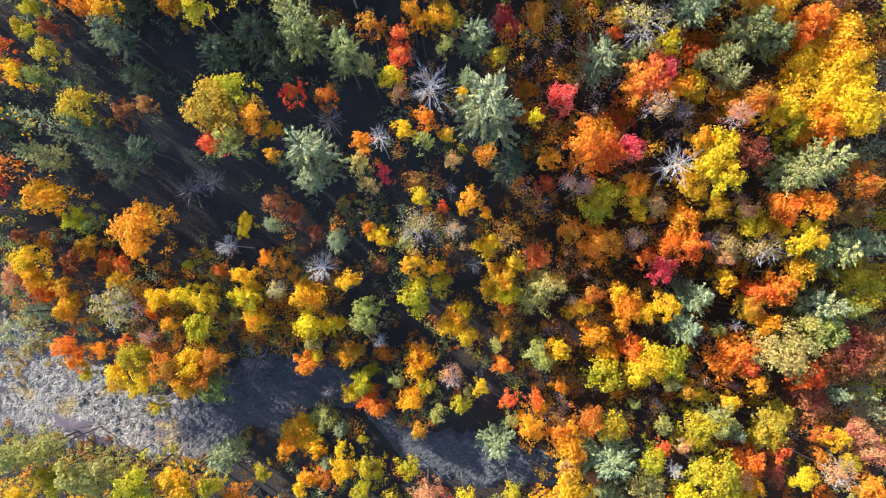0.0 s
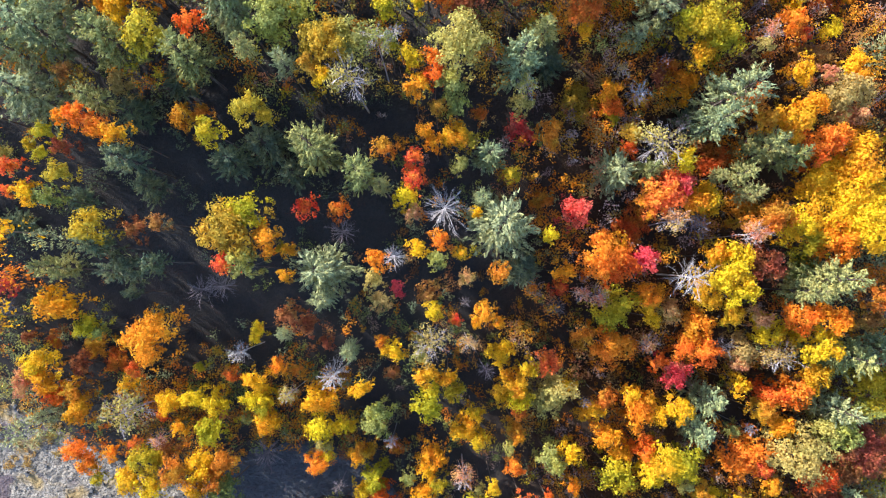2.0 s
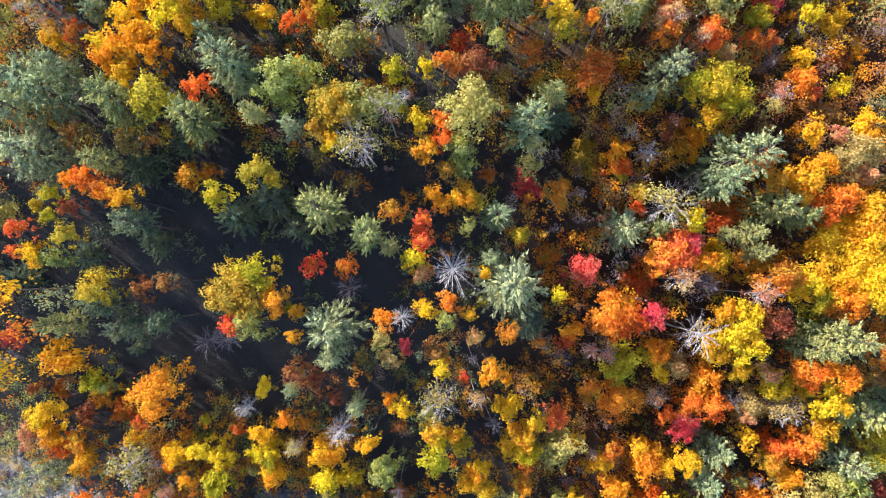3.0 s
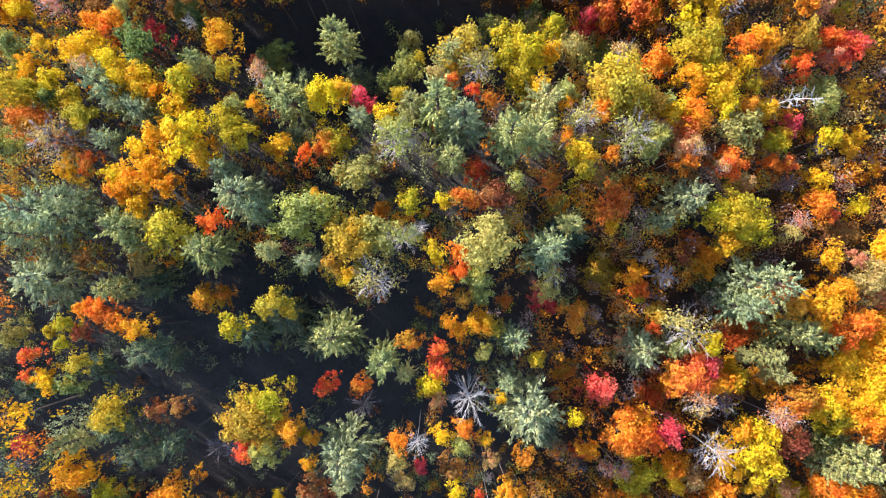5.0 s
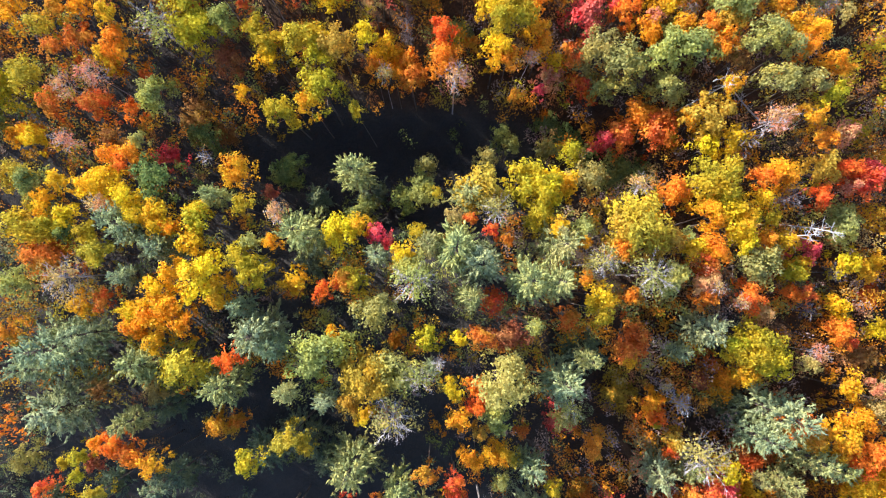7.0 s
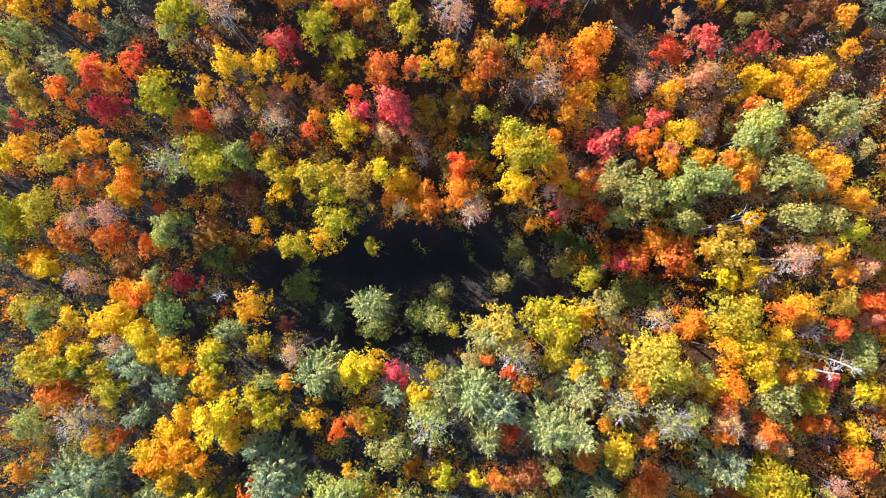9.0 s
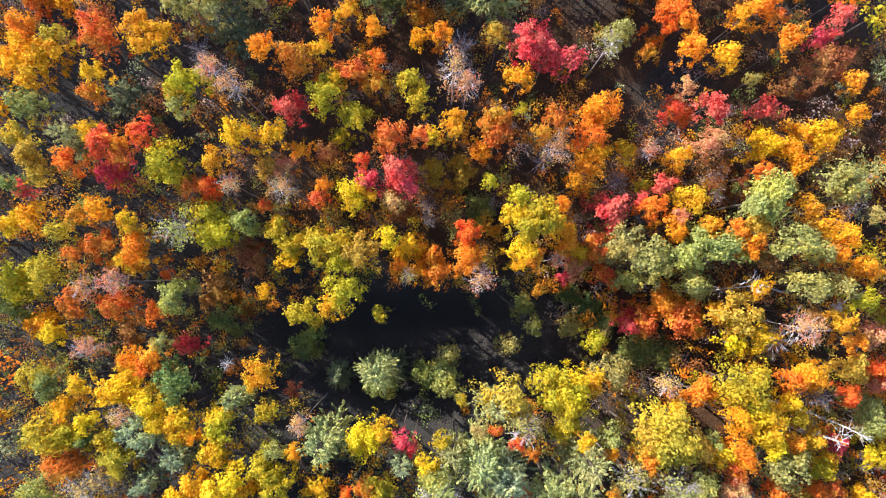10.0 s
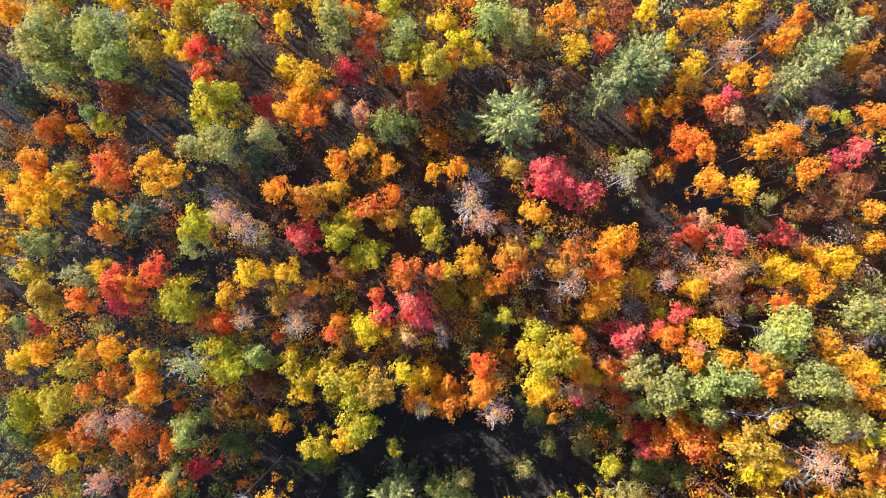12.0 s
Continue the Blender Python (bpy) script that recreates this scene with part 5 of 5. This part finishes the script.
broad("mustard", -37.0, 100.8, 2.0, 17.0)
pine("pine", 8.9, 100.8, 3.2, 12.4)
broad("red", -15.2, 100.9, 1.0, 8.1)
broad("yellow", 15.5, 101.0, 1.8, 10.6)
broad("crimson", -19.6, 101.1, 1.9, 8.8)
broad("red", -31.1, 101.1, 0.7, 14.1)
twiggy(-53.3, 101.2, 1.2, 7.9)
broad("yellow", -34.4, 101.6, 1.4, 16.2)
broad("yellow", -6.6, 101.6, 1.5, 13.7)
broad("olive", -28.8, 101.6, 1.6, 16.0)
broad("lime", -12.0, 101.7, 1.5, 13.9)
broad("red", -16.7, 101.9, 1.2, 14.2)
thin("pink", 19.3, 102.1, 1.7, 11.4)
pine("pine", 28.4, 102.1, 2.7, 13.2)
broad("olive", -41.9, 102.2, 3.1, 17.8)
broad("yellow", -8.2, 102.2, 1.7, 14.4)
broad("yellow", 3.4, 102.3, 1.8, 12.8)
broad("olive", -45.7, 102.4, 3.1, 17.5)
broad("olive", -20.0, 102.5, 1.7, 15.2)
broad("olive", -13.9, 102.7, 2.4, 15.5)
twiggy(16.4, 102.8, 1.2, 9.5)
pine("pine", 11.2, 102.8, 2.6, 12.2)
thin("olive", -39.2, 102.8, 2.1, 17.8)
broad("mustard", -0.0, 103.1, 1.5, 13.1)
broad("lime", -37.7, 103.1, 1.7, 16.3)
broad("red", 6.6, 103.1, 1.4, 11.3)
broad("olive", -29.8, 103.3, 2.4, 16.8)
broad("gold", -24.5, 103.4, 1.2, 14.8)
broad("burnt", 34.8, 103.4, 2.0, 4.4)
broad("yellow", 13.3, 103.4, 1.2, 10.1)
broad("lime", -34.0, 103.7, 1.7, 16.3)
broad("gold", -50.3, 103.9, 1.7, 15.6)
broad("gold", 24.5, 103.9, 1.7, 11.0)
broad("red", -16.4, 103.9, 1.5, 14.4)
broad("yellow", -9.4, 104.0, 1.7, 14.2)
broad("olive", -20.1, 104.0, 2.1, 15.6)
broad("olive", -2.2, 104.1, 2.1, 13.9)
broad("lime", -32.0, 104.3, 1.7, 16.1)
pine("pine", 30.9, 104.5, 2.5, 12.7)
broad("olive", -5.1, 104.6, 2.5, 14.4)
broad("gold", -18.5, 104.8, 1.2, 14.2)
broad("lime", -20.8, 104.8, 1.4, 15.2)
broad("lime", -14.8, 104.9, 1.5, 14.4)
broad("orange", 2.2, 105.3, 1.8, 12.6)
broad("burnt", 5.7, 105.4, 1.5, 11.6)
broad("yellow", 17.1, 105.5, 1.6, 11.0)
broad("gold", 15.0, 105.7, 1.5, 10.8)
broad("orange", 26.5, 105.8, 1.4, 10.4)
twiggy(24.0, 106.0, 1.2, 9.2)
broad("gold", 10.9, 106.2, 1.5, 10.9)
broad("gold", 20.8, 106.5, 1.8, 10.4)
broad("gold", -40.9, 106.9, 2.6, 15.6)
broad("burnt", -35.1, 106.9, 2.6, 15.9)
broad("russet", 8.6, 107.0, 1.9, 8.8)
broad("lime", -46.3, 107.1, 2.6, 16.2)
broad("orange", -30.2, 107.6, 2.6, 14.4)
broad("yellow", -25.4, 108.2, 2.3, 12.5)
broad("lime", -14.3, 108.3, 2.5, 13)
broad("burnt", 36.9, 108.6, 1.5, 3.4)
broad("red", -20.1, 108.8, 2.6, 11.7)


# ---- the stream bed: pale broken rock along the foot of the slope ----
BED = ((-90, -14, 11), (-62, -15.5, 10.5), (-56, -17.5, 8), (-50, -19.5, 6.5), (-42, -23, 5.5), (-36, -23, 6), (-29, -18, 6), (-20, -16, 5), (-12, -17, 3), (-6, -25, 3), (0, -27, 4.2), (10, -28, 4), (16, -29, 2.5), (40, -34, 2))


def bed(x):
    """Middle line and half width of the stream bed."""
    half = float(np.interp(x, [b[0] for b in BED], [b[2] for b in BED])) * (1 + 0.22 * noise.noise(Vector((x * 0.35, 2.0, 7.0))) + 0.12 * noise.noise(Vector((x * 1.3, 5.0, 1.0))))
    return float(np.interp(x, [b[0] for b in BED], [b[1] for b in BED])) + 0.8 * noise.noise(Vector((x * 0.4, 8.0, 3.0))), half


def rock_material():
    m, nodes, links, b = material("pale_broken_rock", 0.9)
    tex = nodes.new("ShaderNodeTexCoord").outputs["Object"]
    base = mixed(nodes, links, noise_fac(nodes, links, 0.9, 0.34, 0.62, 8.0, tex), (0.125, 0.113, 0.10), (0.29, 0.26, 0.222))
    grain = mixed(nodes, links, noise_fac(nodes, links, 5.0, 0.48, 0.64, 6.0, tex), base, (0.09, 0.08, 0.072))
    stain = mixed(nodes, links, noise_fac(nodes, links, 0.16, 0.56, 0.64, 4.0, tex), grain, (0.10, 0.078, 0.085))
    grass = mixed(nodes, links, noise_fac(nodes, links, 0.22, 0.58, 0.68, 8.0, tex), stain, (0.24, 0.175, 0.085))
    # tree shade put into the rock colour, growing along the bed to the east
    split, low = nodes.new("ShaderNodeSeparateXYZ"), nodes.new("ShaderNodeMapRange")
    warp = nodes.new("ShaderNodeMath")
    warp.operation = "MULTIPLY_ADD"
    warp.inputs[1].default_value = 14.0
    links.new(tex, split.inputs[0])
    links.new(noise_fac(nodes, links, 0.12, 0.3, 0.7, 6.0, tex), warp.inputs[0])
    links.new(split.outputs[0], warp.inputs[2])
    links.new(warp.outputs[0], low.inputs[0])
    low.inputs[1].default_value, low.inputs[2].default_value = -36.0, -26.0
    shaded_rock = mixed(nodes, links, low.outputs[0], grass, (0.075, 0.078, 0.085))
    links.new(shaded_rock, b.inputs["Base Color"])
    bump, fine = nodes.new("ShaderNodeBump"), nodes.new("ShaderNodeBump")
    bump.inputs["Strength"].default_value, bump.inputs["Distance"].default_value = 0.7, 0.12
    fine.inputs["Strength"].default_value, fine.inputs["Distance"].default_value = 1.0, 0.22
    # cracks run along and across the beds
    lie = nodes.new("ShaderNodeMapping")
    lie.inputs["Rotation"].default_value, lie.inputs["Scale"].default_value = (0, 0, radians(-38)), (1.0, 2.3, 1.0)
    links.new(tex, lie.inputs["Vector"])
    vor = nodes.new("ShaderNodeTexVoronoi")
    vor.feature = "DISTANCE_TO_EDGE"
    vor.inputs["Scale"].default_value = 0.8
    links.new(lie.outputs[0], vor.inputs["Vector"])
    crack = nodes.new("ShaderNodeMapRange")
    crack.inputs[2].default_value = 0.12
    links.new(vor.outputs["Distance"], crack.inputs[0])
    links.new(crack.outputs[0], bump.inputs["Height"])
    links.new(noise_fac(nodes, links, 2.2, 0.2, 0.8, 9.0, tex), fine.inputs["Height"])
    links.new(bump.outputs[0], fine.inputs["Normal"])
    links.new(fine.outputs[0], b.inputs["Normal"])
    return m


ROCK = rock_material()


def bed_top(x, y):
    """Height of the bare rock: thin ledges, broken and rough."""
    mid, half = bed(x)
    ledge = math.floor(6 * noise.noise(Vector((x * 0.13 + y * 0.05, y * 0.21 - x * 0.06, 1.7)))) * 0.09
    rough = 0.14 * noise.noise(Vector((x * 1.1, y * 1.3, 9.0))) + 0.15 * noise.noise(Vector((x * 2.9, y * 3.3, 4.0))) + 0.07 * noise.noise(Vector((x * 6.1, y * 5.7, 2.0)))
    return ground(x, y) + (0.72 + ledge + rough) * min(1, max(0, 3.2 * (1 - abs(y - mid) / half))) - 0.2


def stream_bed():
    xs, ws = np.arange(-84, 17, 0.3), np.linspace(-1, 1, 55)
    verts, faces = [], []
    for x in xs:
        mid, half = bed(x)
        for w in ws:
            y = mid + w * half
            verts.append((x, y, bed_top(x, y)))
    n = len(ws)
    for i in range(len(xs) - 1):
        for j in range(n - 1):
            faces.append((i * n + j, (i + 1) * n + j, (i + 1) * n + j + 1, i * n + j + 1))
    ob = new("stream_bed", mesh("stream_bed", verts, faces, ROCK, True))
    return tagged(ob, "pale grey broken bedrock along the foot of the slope", "rock", kind="structure")


stream_bed()


def mud_patch():
    """A flat of dark wet mud left between the rocks."""
    m, nodes, links, b = material("wet_mud", 0.45)
    links.new(mixed(nodes, links, noise_fac(nodes, links, 0.8, 0.35, 0.65, 6.0), (0.055, 0.042, 0.05), (0.10, 0.08, 0.09)), b.inputs["Base Color"])
    verts, faces = [(-54.5, -22.6, bed_top(-54.5, -22.6) + 0.16)], []
    for i in range(72):
        a = i * math.pi / 36
        far = 1 + 0.9 * noise.noise(Vector((math.cos(a) * 1.3, math.sin(a) * 1.3, 4.4))) + 0.4 * noise.noise(Vector((math.cos(a) * 5, math.sin(a) * 5, 1.0)))
        for k in (0.55, 1.0):
            x, y = -54.5 + far * k * (4.0 * math.cos(a) + 0.8 * math.sin(a)), -22.6 + far * k * (1.5 * math.sin(a) - 1.0 * math.cos(a))
            verts.append((x, y, bed_top(-54.5, -22.6) * 0.35 + ground(x, y) * 0.65 + (0.42 if k < 1 else 0.2)))
    for i in range(72):
        j = (i + 1) % 72
        faces += [(0, 1 + 2 * i, 1 + 2 * j), (1 + 2 * i, 2 + 2 * i, 2 + 2 * j, 1 + 2 * j)]
    tagged(new("mud_patch", mesh("mud_patch", verts, faces, m, True)), "flat of wet purple-brown mud between the rocks", "mud", kind="structure")


mud_patch()


def stone_shell(r):
    """Corners and faces of one angular stone."""
    base = np.array([(a, b, c) for a in (-1, 1) for b in (-1, 1) for c in (-0.4, 0.5)], float)
    v = base * r * rng.uniform(0.5, 1.1, (8, 3))
    a = rng.uniform(0, 6.28)
    v = np.stack([v[:, 0] * math.cos(a) - v[:, 1] * math.sin(a) * 0.7, v[:, 0] * math.sin(a) + v[:, 1] * math.cos(a) * 0.7, v[:, 2]], 1)
    return v, np.array([(0, 1, 3, 2), (4, 6, 7, 5), (0, 4, 5, 1), (2, 3, 7, 6), (1, 5, 7, 3), (0, 2, 6, 4)])


stones = []
for i in range(2600):
    x = rng.uniform(-70, 14)
    mid, half = bed(x)
    y = mid + half * rng.uniform(-0.95, 0.95)
    r = 0.05 + 0.17 * rng.random() ** 3
    v, f = stone_shell(r)
    stones.append((v + (x, y, bed_top(x, y) + 0.25 * r), f))
v, f = joined(stones)
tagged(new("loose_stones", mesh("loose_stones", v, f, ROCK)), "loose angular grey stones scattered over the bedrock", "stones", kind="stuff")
for i in range(30):
    x = rng.uniform(-66, -34)
    mid, half = bed(x)
    y = mid + half * rng.uniform(-0.9, 0.9)
    r = rng.uniform(0.25, 0.45)
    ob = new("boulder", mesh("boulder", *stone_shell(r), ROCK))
    ob.location = (x, y, bed_top(x, y) + 0.3 * r)
    tagged(ob, "angular pale grey boulder lying on the stream bed", "boulder", "boulders of the stream bed")


# ---- undergrowth and the woods around ----
def bushes(places, per, colour, name, label, leaf):
    c, n, a, s = [], [], [], []
    for x, y, r, h, lift in places:
        k = int(per * max(0.5, r))
        d = unit(rng.normal(size=(k, 3)) + (0, 0, 0.35))
        lobe = unit(rng.normal(size=(5, 3)) * (1, 1, 0.6)) * rng.uniform(0.3, 0.75, (5, 1))
        c.append((d * rng.uniform(0.15, 0.48, (k, 1)) + lobe[rng.integers(0, 5, k)]) * np.array((r, r, h)) + np.array((x, y, ground(x, y) + lift + 0.3 * h)))
        n.append(d + rng.normal(size=(k, 3)) * 0.7)
        a.append(rng.normal(size=(k, 3)))
        s.append(leaf * rng.uniform(0.6, 1.4, k))
    s = np.concatenate(s)
    v, f = cards(np.concatenate(c), np.concatenate(n), np.concatenate(a), s * 1.2, s * 0.85)
    tagged(new(name, mesh(name, v, f, LEAVES[colour])), label, "undergrowth", kind="stuff")


def in_clearing(x, y):
    """The dark clearing, where little grows."""
    return ((x + 8) / 24) ** 2 + ((y - 58.5) / 7) ** 2 < 1


def in_hollow(x, y):
    """The shaded hollow above the stream bed, with dark growth alone."""
    return ((x + 32) / 25) ** 2 + ((y - 19) / 15) ** 2 < 1


CROWNS = np.array(PLANTED)


def open_above(x, y, part):
    """No crown stands over this place."""
    return np.all((CROWNS[:, 0] - x) ** 2 + (CROWNS[:, 1] - y) ** 2 > (part * CROWNS[:, 2]) ** 2)


for colour, low, tall, label in (
        ("russet", 280, 170, "russet-brown undergrowth and saplings between the trees"), ("olive", 160, 110, "olive-green undergrowth and saplings between the trees"),
        ("green", 300, 120, "dark green undergrowth and saplings between the trees"), ("burnt", 160, 170, "burnt-orange undergrowth and saplings between the trees"),
        ("tan", 60, 60, "dry tan undergrowth and saplings between the trees"), ("orange", 30, 140, "orange saplings between the trees"),
        ("gold", 40, 170, "golden undergrowth and saplings between the trees"), ("blue", 120, 120, "blue-green young pines between the trees"),
        ("mustard", 20, 40, "mustard-yellow saplings between the trees"), ("lime", 20, 40, "yellow-green saplings between the trees"),
        ("pink", 20, 40, "faded pink saplings between the trees"), ("brush", 120, 60, "mauve-grey dry brush between the trees"),
        ("dark", 0, 0, "ferns and seedlings between the pines, their green darkened for shade")):
    places = []
    while len(places) < low + tall:
        x, y = rng.uniform(-64, 62), rng.uniform(-42, 116)
        mid, half = bed(x)
        high = len(places) >= low
        if abs(y - mid) < half + 0.6 or in_clearing(x, y) and (colour != "green" or high):
            continue
        if in_hollow(x, y) and (high or colour not in ("green", "blue", "russet") or rng.random() < 0.7):
            continue
        if high and colour in ("green", "blue", "olive") and (y > 62 or x > 12) and rng.random() < 0.7:
            continue
        if not open_above(x, y, 0.75 if high else 0.55):
            continue
        if not high:
            places.append((x, y, rng.uniform(0.8, 1.7), rng.uniform(0.8, 3.0), 0.0))
        else:
            h = rng.uniform(3.5, 8.5) * (0.6 if in_hollow(x, y) else 1.0)
            places.append((x, y, rng.uniform(1.0, 1.8), h * 0.45, h * 0.5))
    extra = {"russet": 300, "burnt": 260, "gold": 240, "orange": 220, "tan": 200, "pink": 150, "brush": 420}.get(colour, 0)
    for i in range(extra):
        # the brighter, denser side of the slope
        x, y, h = rng.uniform(8, 60), rng.uniform(-24, 84), rng.uniform(7.0, 12.5)
        if not in_clearing(x, y) and open_above(x - 0.122 * y, y, 0.7):
            places.append((x - 0.122 * y, y, rng.uniform(1.0, 1.9), h * 0.4, h * 0.55))
    for i in range({"russet": 240, "burnt": 70, "gold": 20, "orange": 10, "brush": 110}.get(colour, 0)):
        # the upper slope beyond the clearing
        x, y, h = rng.uniform(-62, 8), rng.uniform(66, 114), rng.uniform(4.0, 9.5)
        if open_above(x, y, 0.7):
            places.append((x, y, rng.uniform(1.0, 1.9), h * 0.4, h * 0.55))
    for i in range({"olive": 170, "gold": 130, "mustard": 220, "lime": 160, "orange": 80, "burnt": 110}.get(colour, 0)):
        # young growth under the dense stand on the middle slope
        x, y, h = rng.uniform(-54, 34), rng.uniform(33, 78), rng.uniform(7.5, 13.0)
        if not in_clearing(x, y) and open_above(x, y, 0.65):
            places.append((x, y, rng.uniform(1.0, 1.9), h * 0.4, h * 0.55))
    for i in range({"dark": 160}.get(colour, 0)):
        # low growth in the shade-darkened tone that covers the floor between the pines
        x, y = rng.uniform(-62, 2), rng.uniform(-2, 50)
        if open_above(x, y, 0.6):
            places.append((x, y, rng.uniform(1.0, 2.0), rng.uniform(1.2, 3.5), 0.2))
    for i in range({"gold": 40, "burnt": 60, "russet": 50, "green": 60}.get(colour, 0)):
        # thick growth along the upper bank of the stream bed
        x, y, h = rng.uniform(-44, -14), rng.uniform(-11, 0), rng.uniform(5.0, 10.0)
        places.append((x, y, rng.uniform(1.1, 1.9), h * 0.4, h * 0.55))
    for i in range({"tan": 55}.get(colour, 0)):
        # dry grass and scrub on the rock's western end
        x, y = rng.uniform(-66, -55), rng.uniform(-15, -5)
        places.append((x, y, rng.uniform(0.5, 1.2), rng.uniform(0.25, 0.7), bed_top(x, y) - ground(x, y)))
    for i in range({"tan": 110, "olive": 50, "russet": 30}.get(colour, 0)):
        # dry grass along the lower bank
        x = rng.uniform(-66, -28)
        mid, half = bed(x)
        y = mid - half * rng.uniform(0.72, 1.25)
        places.append((x, y, rng.uniform(0.5, 1.2), rng.uniform(0.25, 0.6), max(0.0, bed_top(x, y) - ground(x, y))))
    bushes(places, 90, colour, "undergrowth", label, 0.195)


def woods(shape, k, mats, places, name, label):
    trunks, crowns = [], []
    t, crown = tube([(0, 0, 0), (0.1, 0, 4), (0, 0, 8.5)], [0.18, 0.13, 0.03], 4), SHAPES[shape, k][2]
    blades = crown[0].reshape(-1, 3, 3)
    for x, y, r, h in places:
        pick = blades[rng.random(len(blades)) < (0.22 if abs(x + 0.122 * y) < 60 and -36 < y < 110 else 0.12)]
        a, sx, sz = rng.uniform(0, 6.28), r / (3.5 if shape == "pine" else 3.0), h / (14.0 if shape == "pine" else 10.0)
        for src, out in ((pick.reshape(-1, 3), crowns), (t[0], trunks)):
            p = np.stack([(src[:, 0] * math.cos(a) - src[:, 1] * math.sin(a)) * sx, (src[:, 0] * math.sin(a) + src[:, 1] * math.cos(a)) * sx, src[:, 2] * sz], 1)
            p = p + (x, y, ground(x, y) - 0.15)
            out.append((p, np.arange(len(p)).reshape(-1, 3) if out is crowns else t[1]))
    ob = tagged(new(name), label, "forest", kind="stuff")
    new("trunks", mesh("trunks", *joined(trunks), mats[0])).parent = ob
    new("leaves", mesh("leaves", *joined(crowns), mats[1])).parent = ob


WOODS = [("pine", 0, "blue"), ("small", 0, "gold"), ("small", 1, "orange"), ("small", 2, "lime"), ("small", 3, "burnt"), ("pine", 1, "pine")]
spots = [[] for w in WOODS]
for gx in np.arange(-80, 80, 4.5):
    for gy in np.arange(-60, 134, 4.5):
        x, y = gx + rng.uniform(-1.8, 1.8), gy + rng.uniform(-1.8, 1.8)
        mid, half = bed(x)
        off = x + 0.122 * y
        clear = all(math.hypot(x - px, y - py) > 2.2 + 0.7 * pr for px, py, pr in PLANTED)
        # a gap is left in the unseen west so that sun reaches the rock
        if (abs(off) > 42 or y < -32 or y > 106) and abs(y - mid) > half + 1 and clear and not (x < -62 and -24 < y < 14):
            # western trees, mostly out of view, are made taller to shade the hollow
            spots[int(rng.integers(len(WOODS)))].append((x, y, rng.uniform(1.9, 3.2), rng.uniform(14, 20) if off < -42 else rng.uniform(9, 15)))
for (shape, k, colour), places in zip(WOODS, spots):
    woods(shape, k, (BARK, LEAVES[colour]), places, "surrounding_woods", "mixed autumn woods standing around on the slope")


# ---- dead trunks that lean in the canopy ----
def dead_trunk(foot, top, r):
    """A pale leaning trunk with broken side branches; its foot stands in the ground."""
    foot, top = np.array(foot, float), np.array(top, float)
    foot[2] = ground(foot[0], foot[1]) - 0.2
    bend = rng.normal(size=3) * 0.25
    ob = tagged(new("dead_trunk"), "pale leaning dead birch trunk with broken branches", "dead tree", "dead trunks of the forest")
    along = [foot + (top - foot) * s + bend * math.sin(3.1 * s) for s in (0, 0.25, 0.5, 0.75, 1)]
    new("trunk", mesh("trunk", *tube(along, [r * 0.8, r * 0.7, r * 0.6, r * 0.45, r * 0.2], 7), BIRCH, True)).parent = ob
    for i in range(16):
        s = rng.uniform(0.45, 1.0)
        b = foot + (top - foot) * s + bend * math.sin(3.1 * s)
        d = unit(unit(top - foot) + rng.normal(size=3) * 0.7) * rng.uniform(0.5, 1.7)
        tip = b + d * (1, 1, 1.2)
        elbow = b + d * 0.5 + rng.normal(size=3) * 0.18
        forks = [tube([b, elbow, tip], [r * 0.28, r * 0.18, r * 0.06], 4)]
        for k in range(4):
            w = unit(d + rng.normal(size=3) * 0.9) * rng.uniform(0.3, 0.9)
            forks.append(tube([elbow + (tip - elbow) * 0.22 * k, elbow + (tip - elbow) * 0.22 * k + w], [r * 0.16, r * 0.06], 3))
        new("branch", mesh("branch", *joined(forks), BIRCH)).parent = ob


BIRCH = bark_material("white_birch_bark", (0.30, 0.27, 0.25), (0.56, 0.53, 0.50))
dead_trunk((33.0, 64.4, 0), (22.5, 66.2, 13.0), 0.16)
dead_trunk((40.5, 62.9, 0), (31.9, 62.9, 12.2), 0.15)
dead_trunk((18.5, 64.7, 0), (23.2, 65.7, 13.6), 0.14)
dead_trunk((28.0, 50.2, 0), (31.2, 50.2, 14.5), 0.17)
dead_trunk((29.0, 52.1, 0), (34.2, 50.3, 13.2), 0.15)
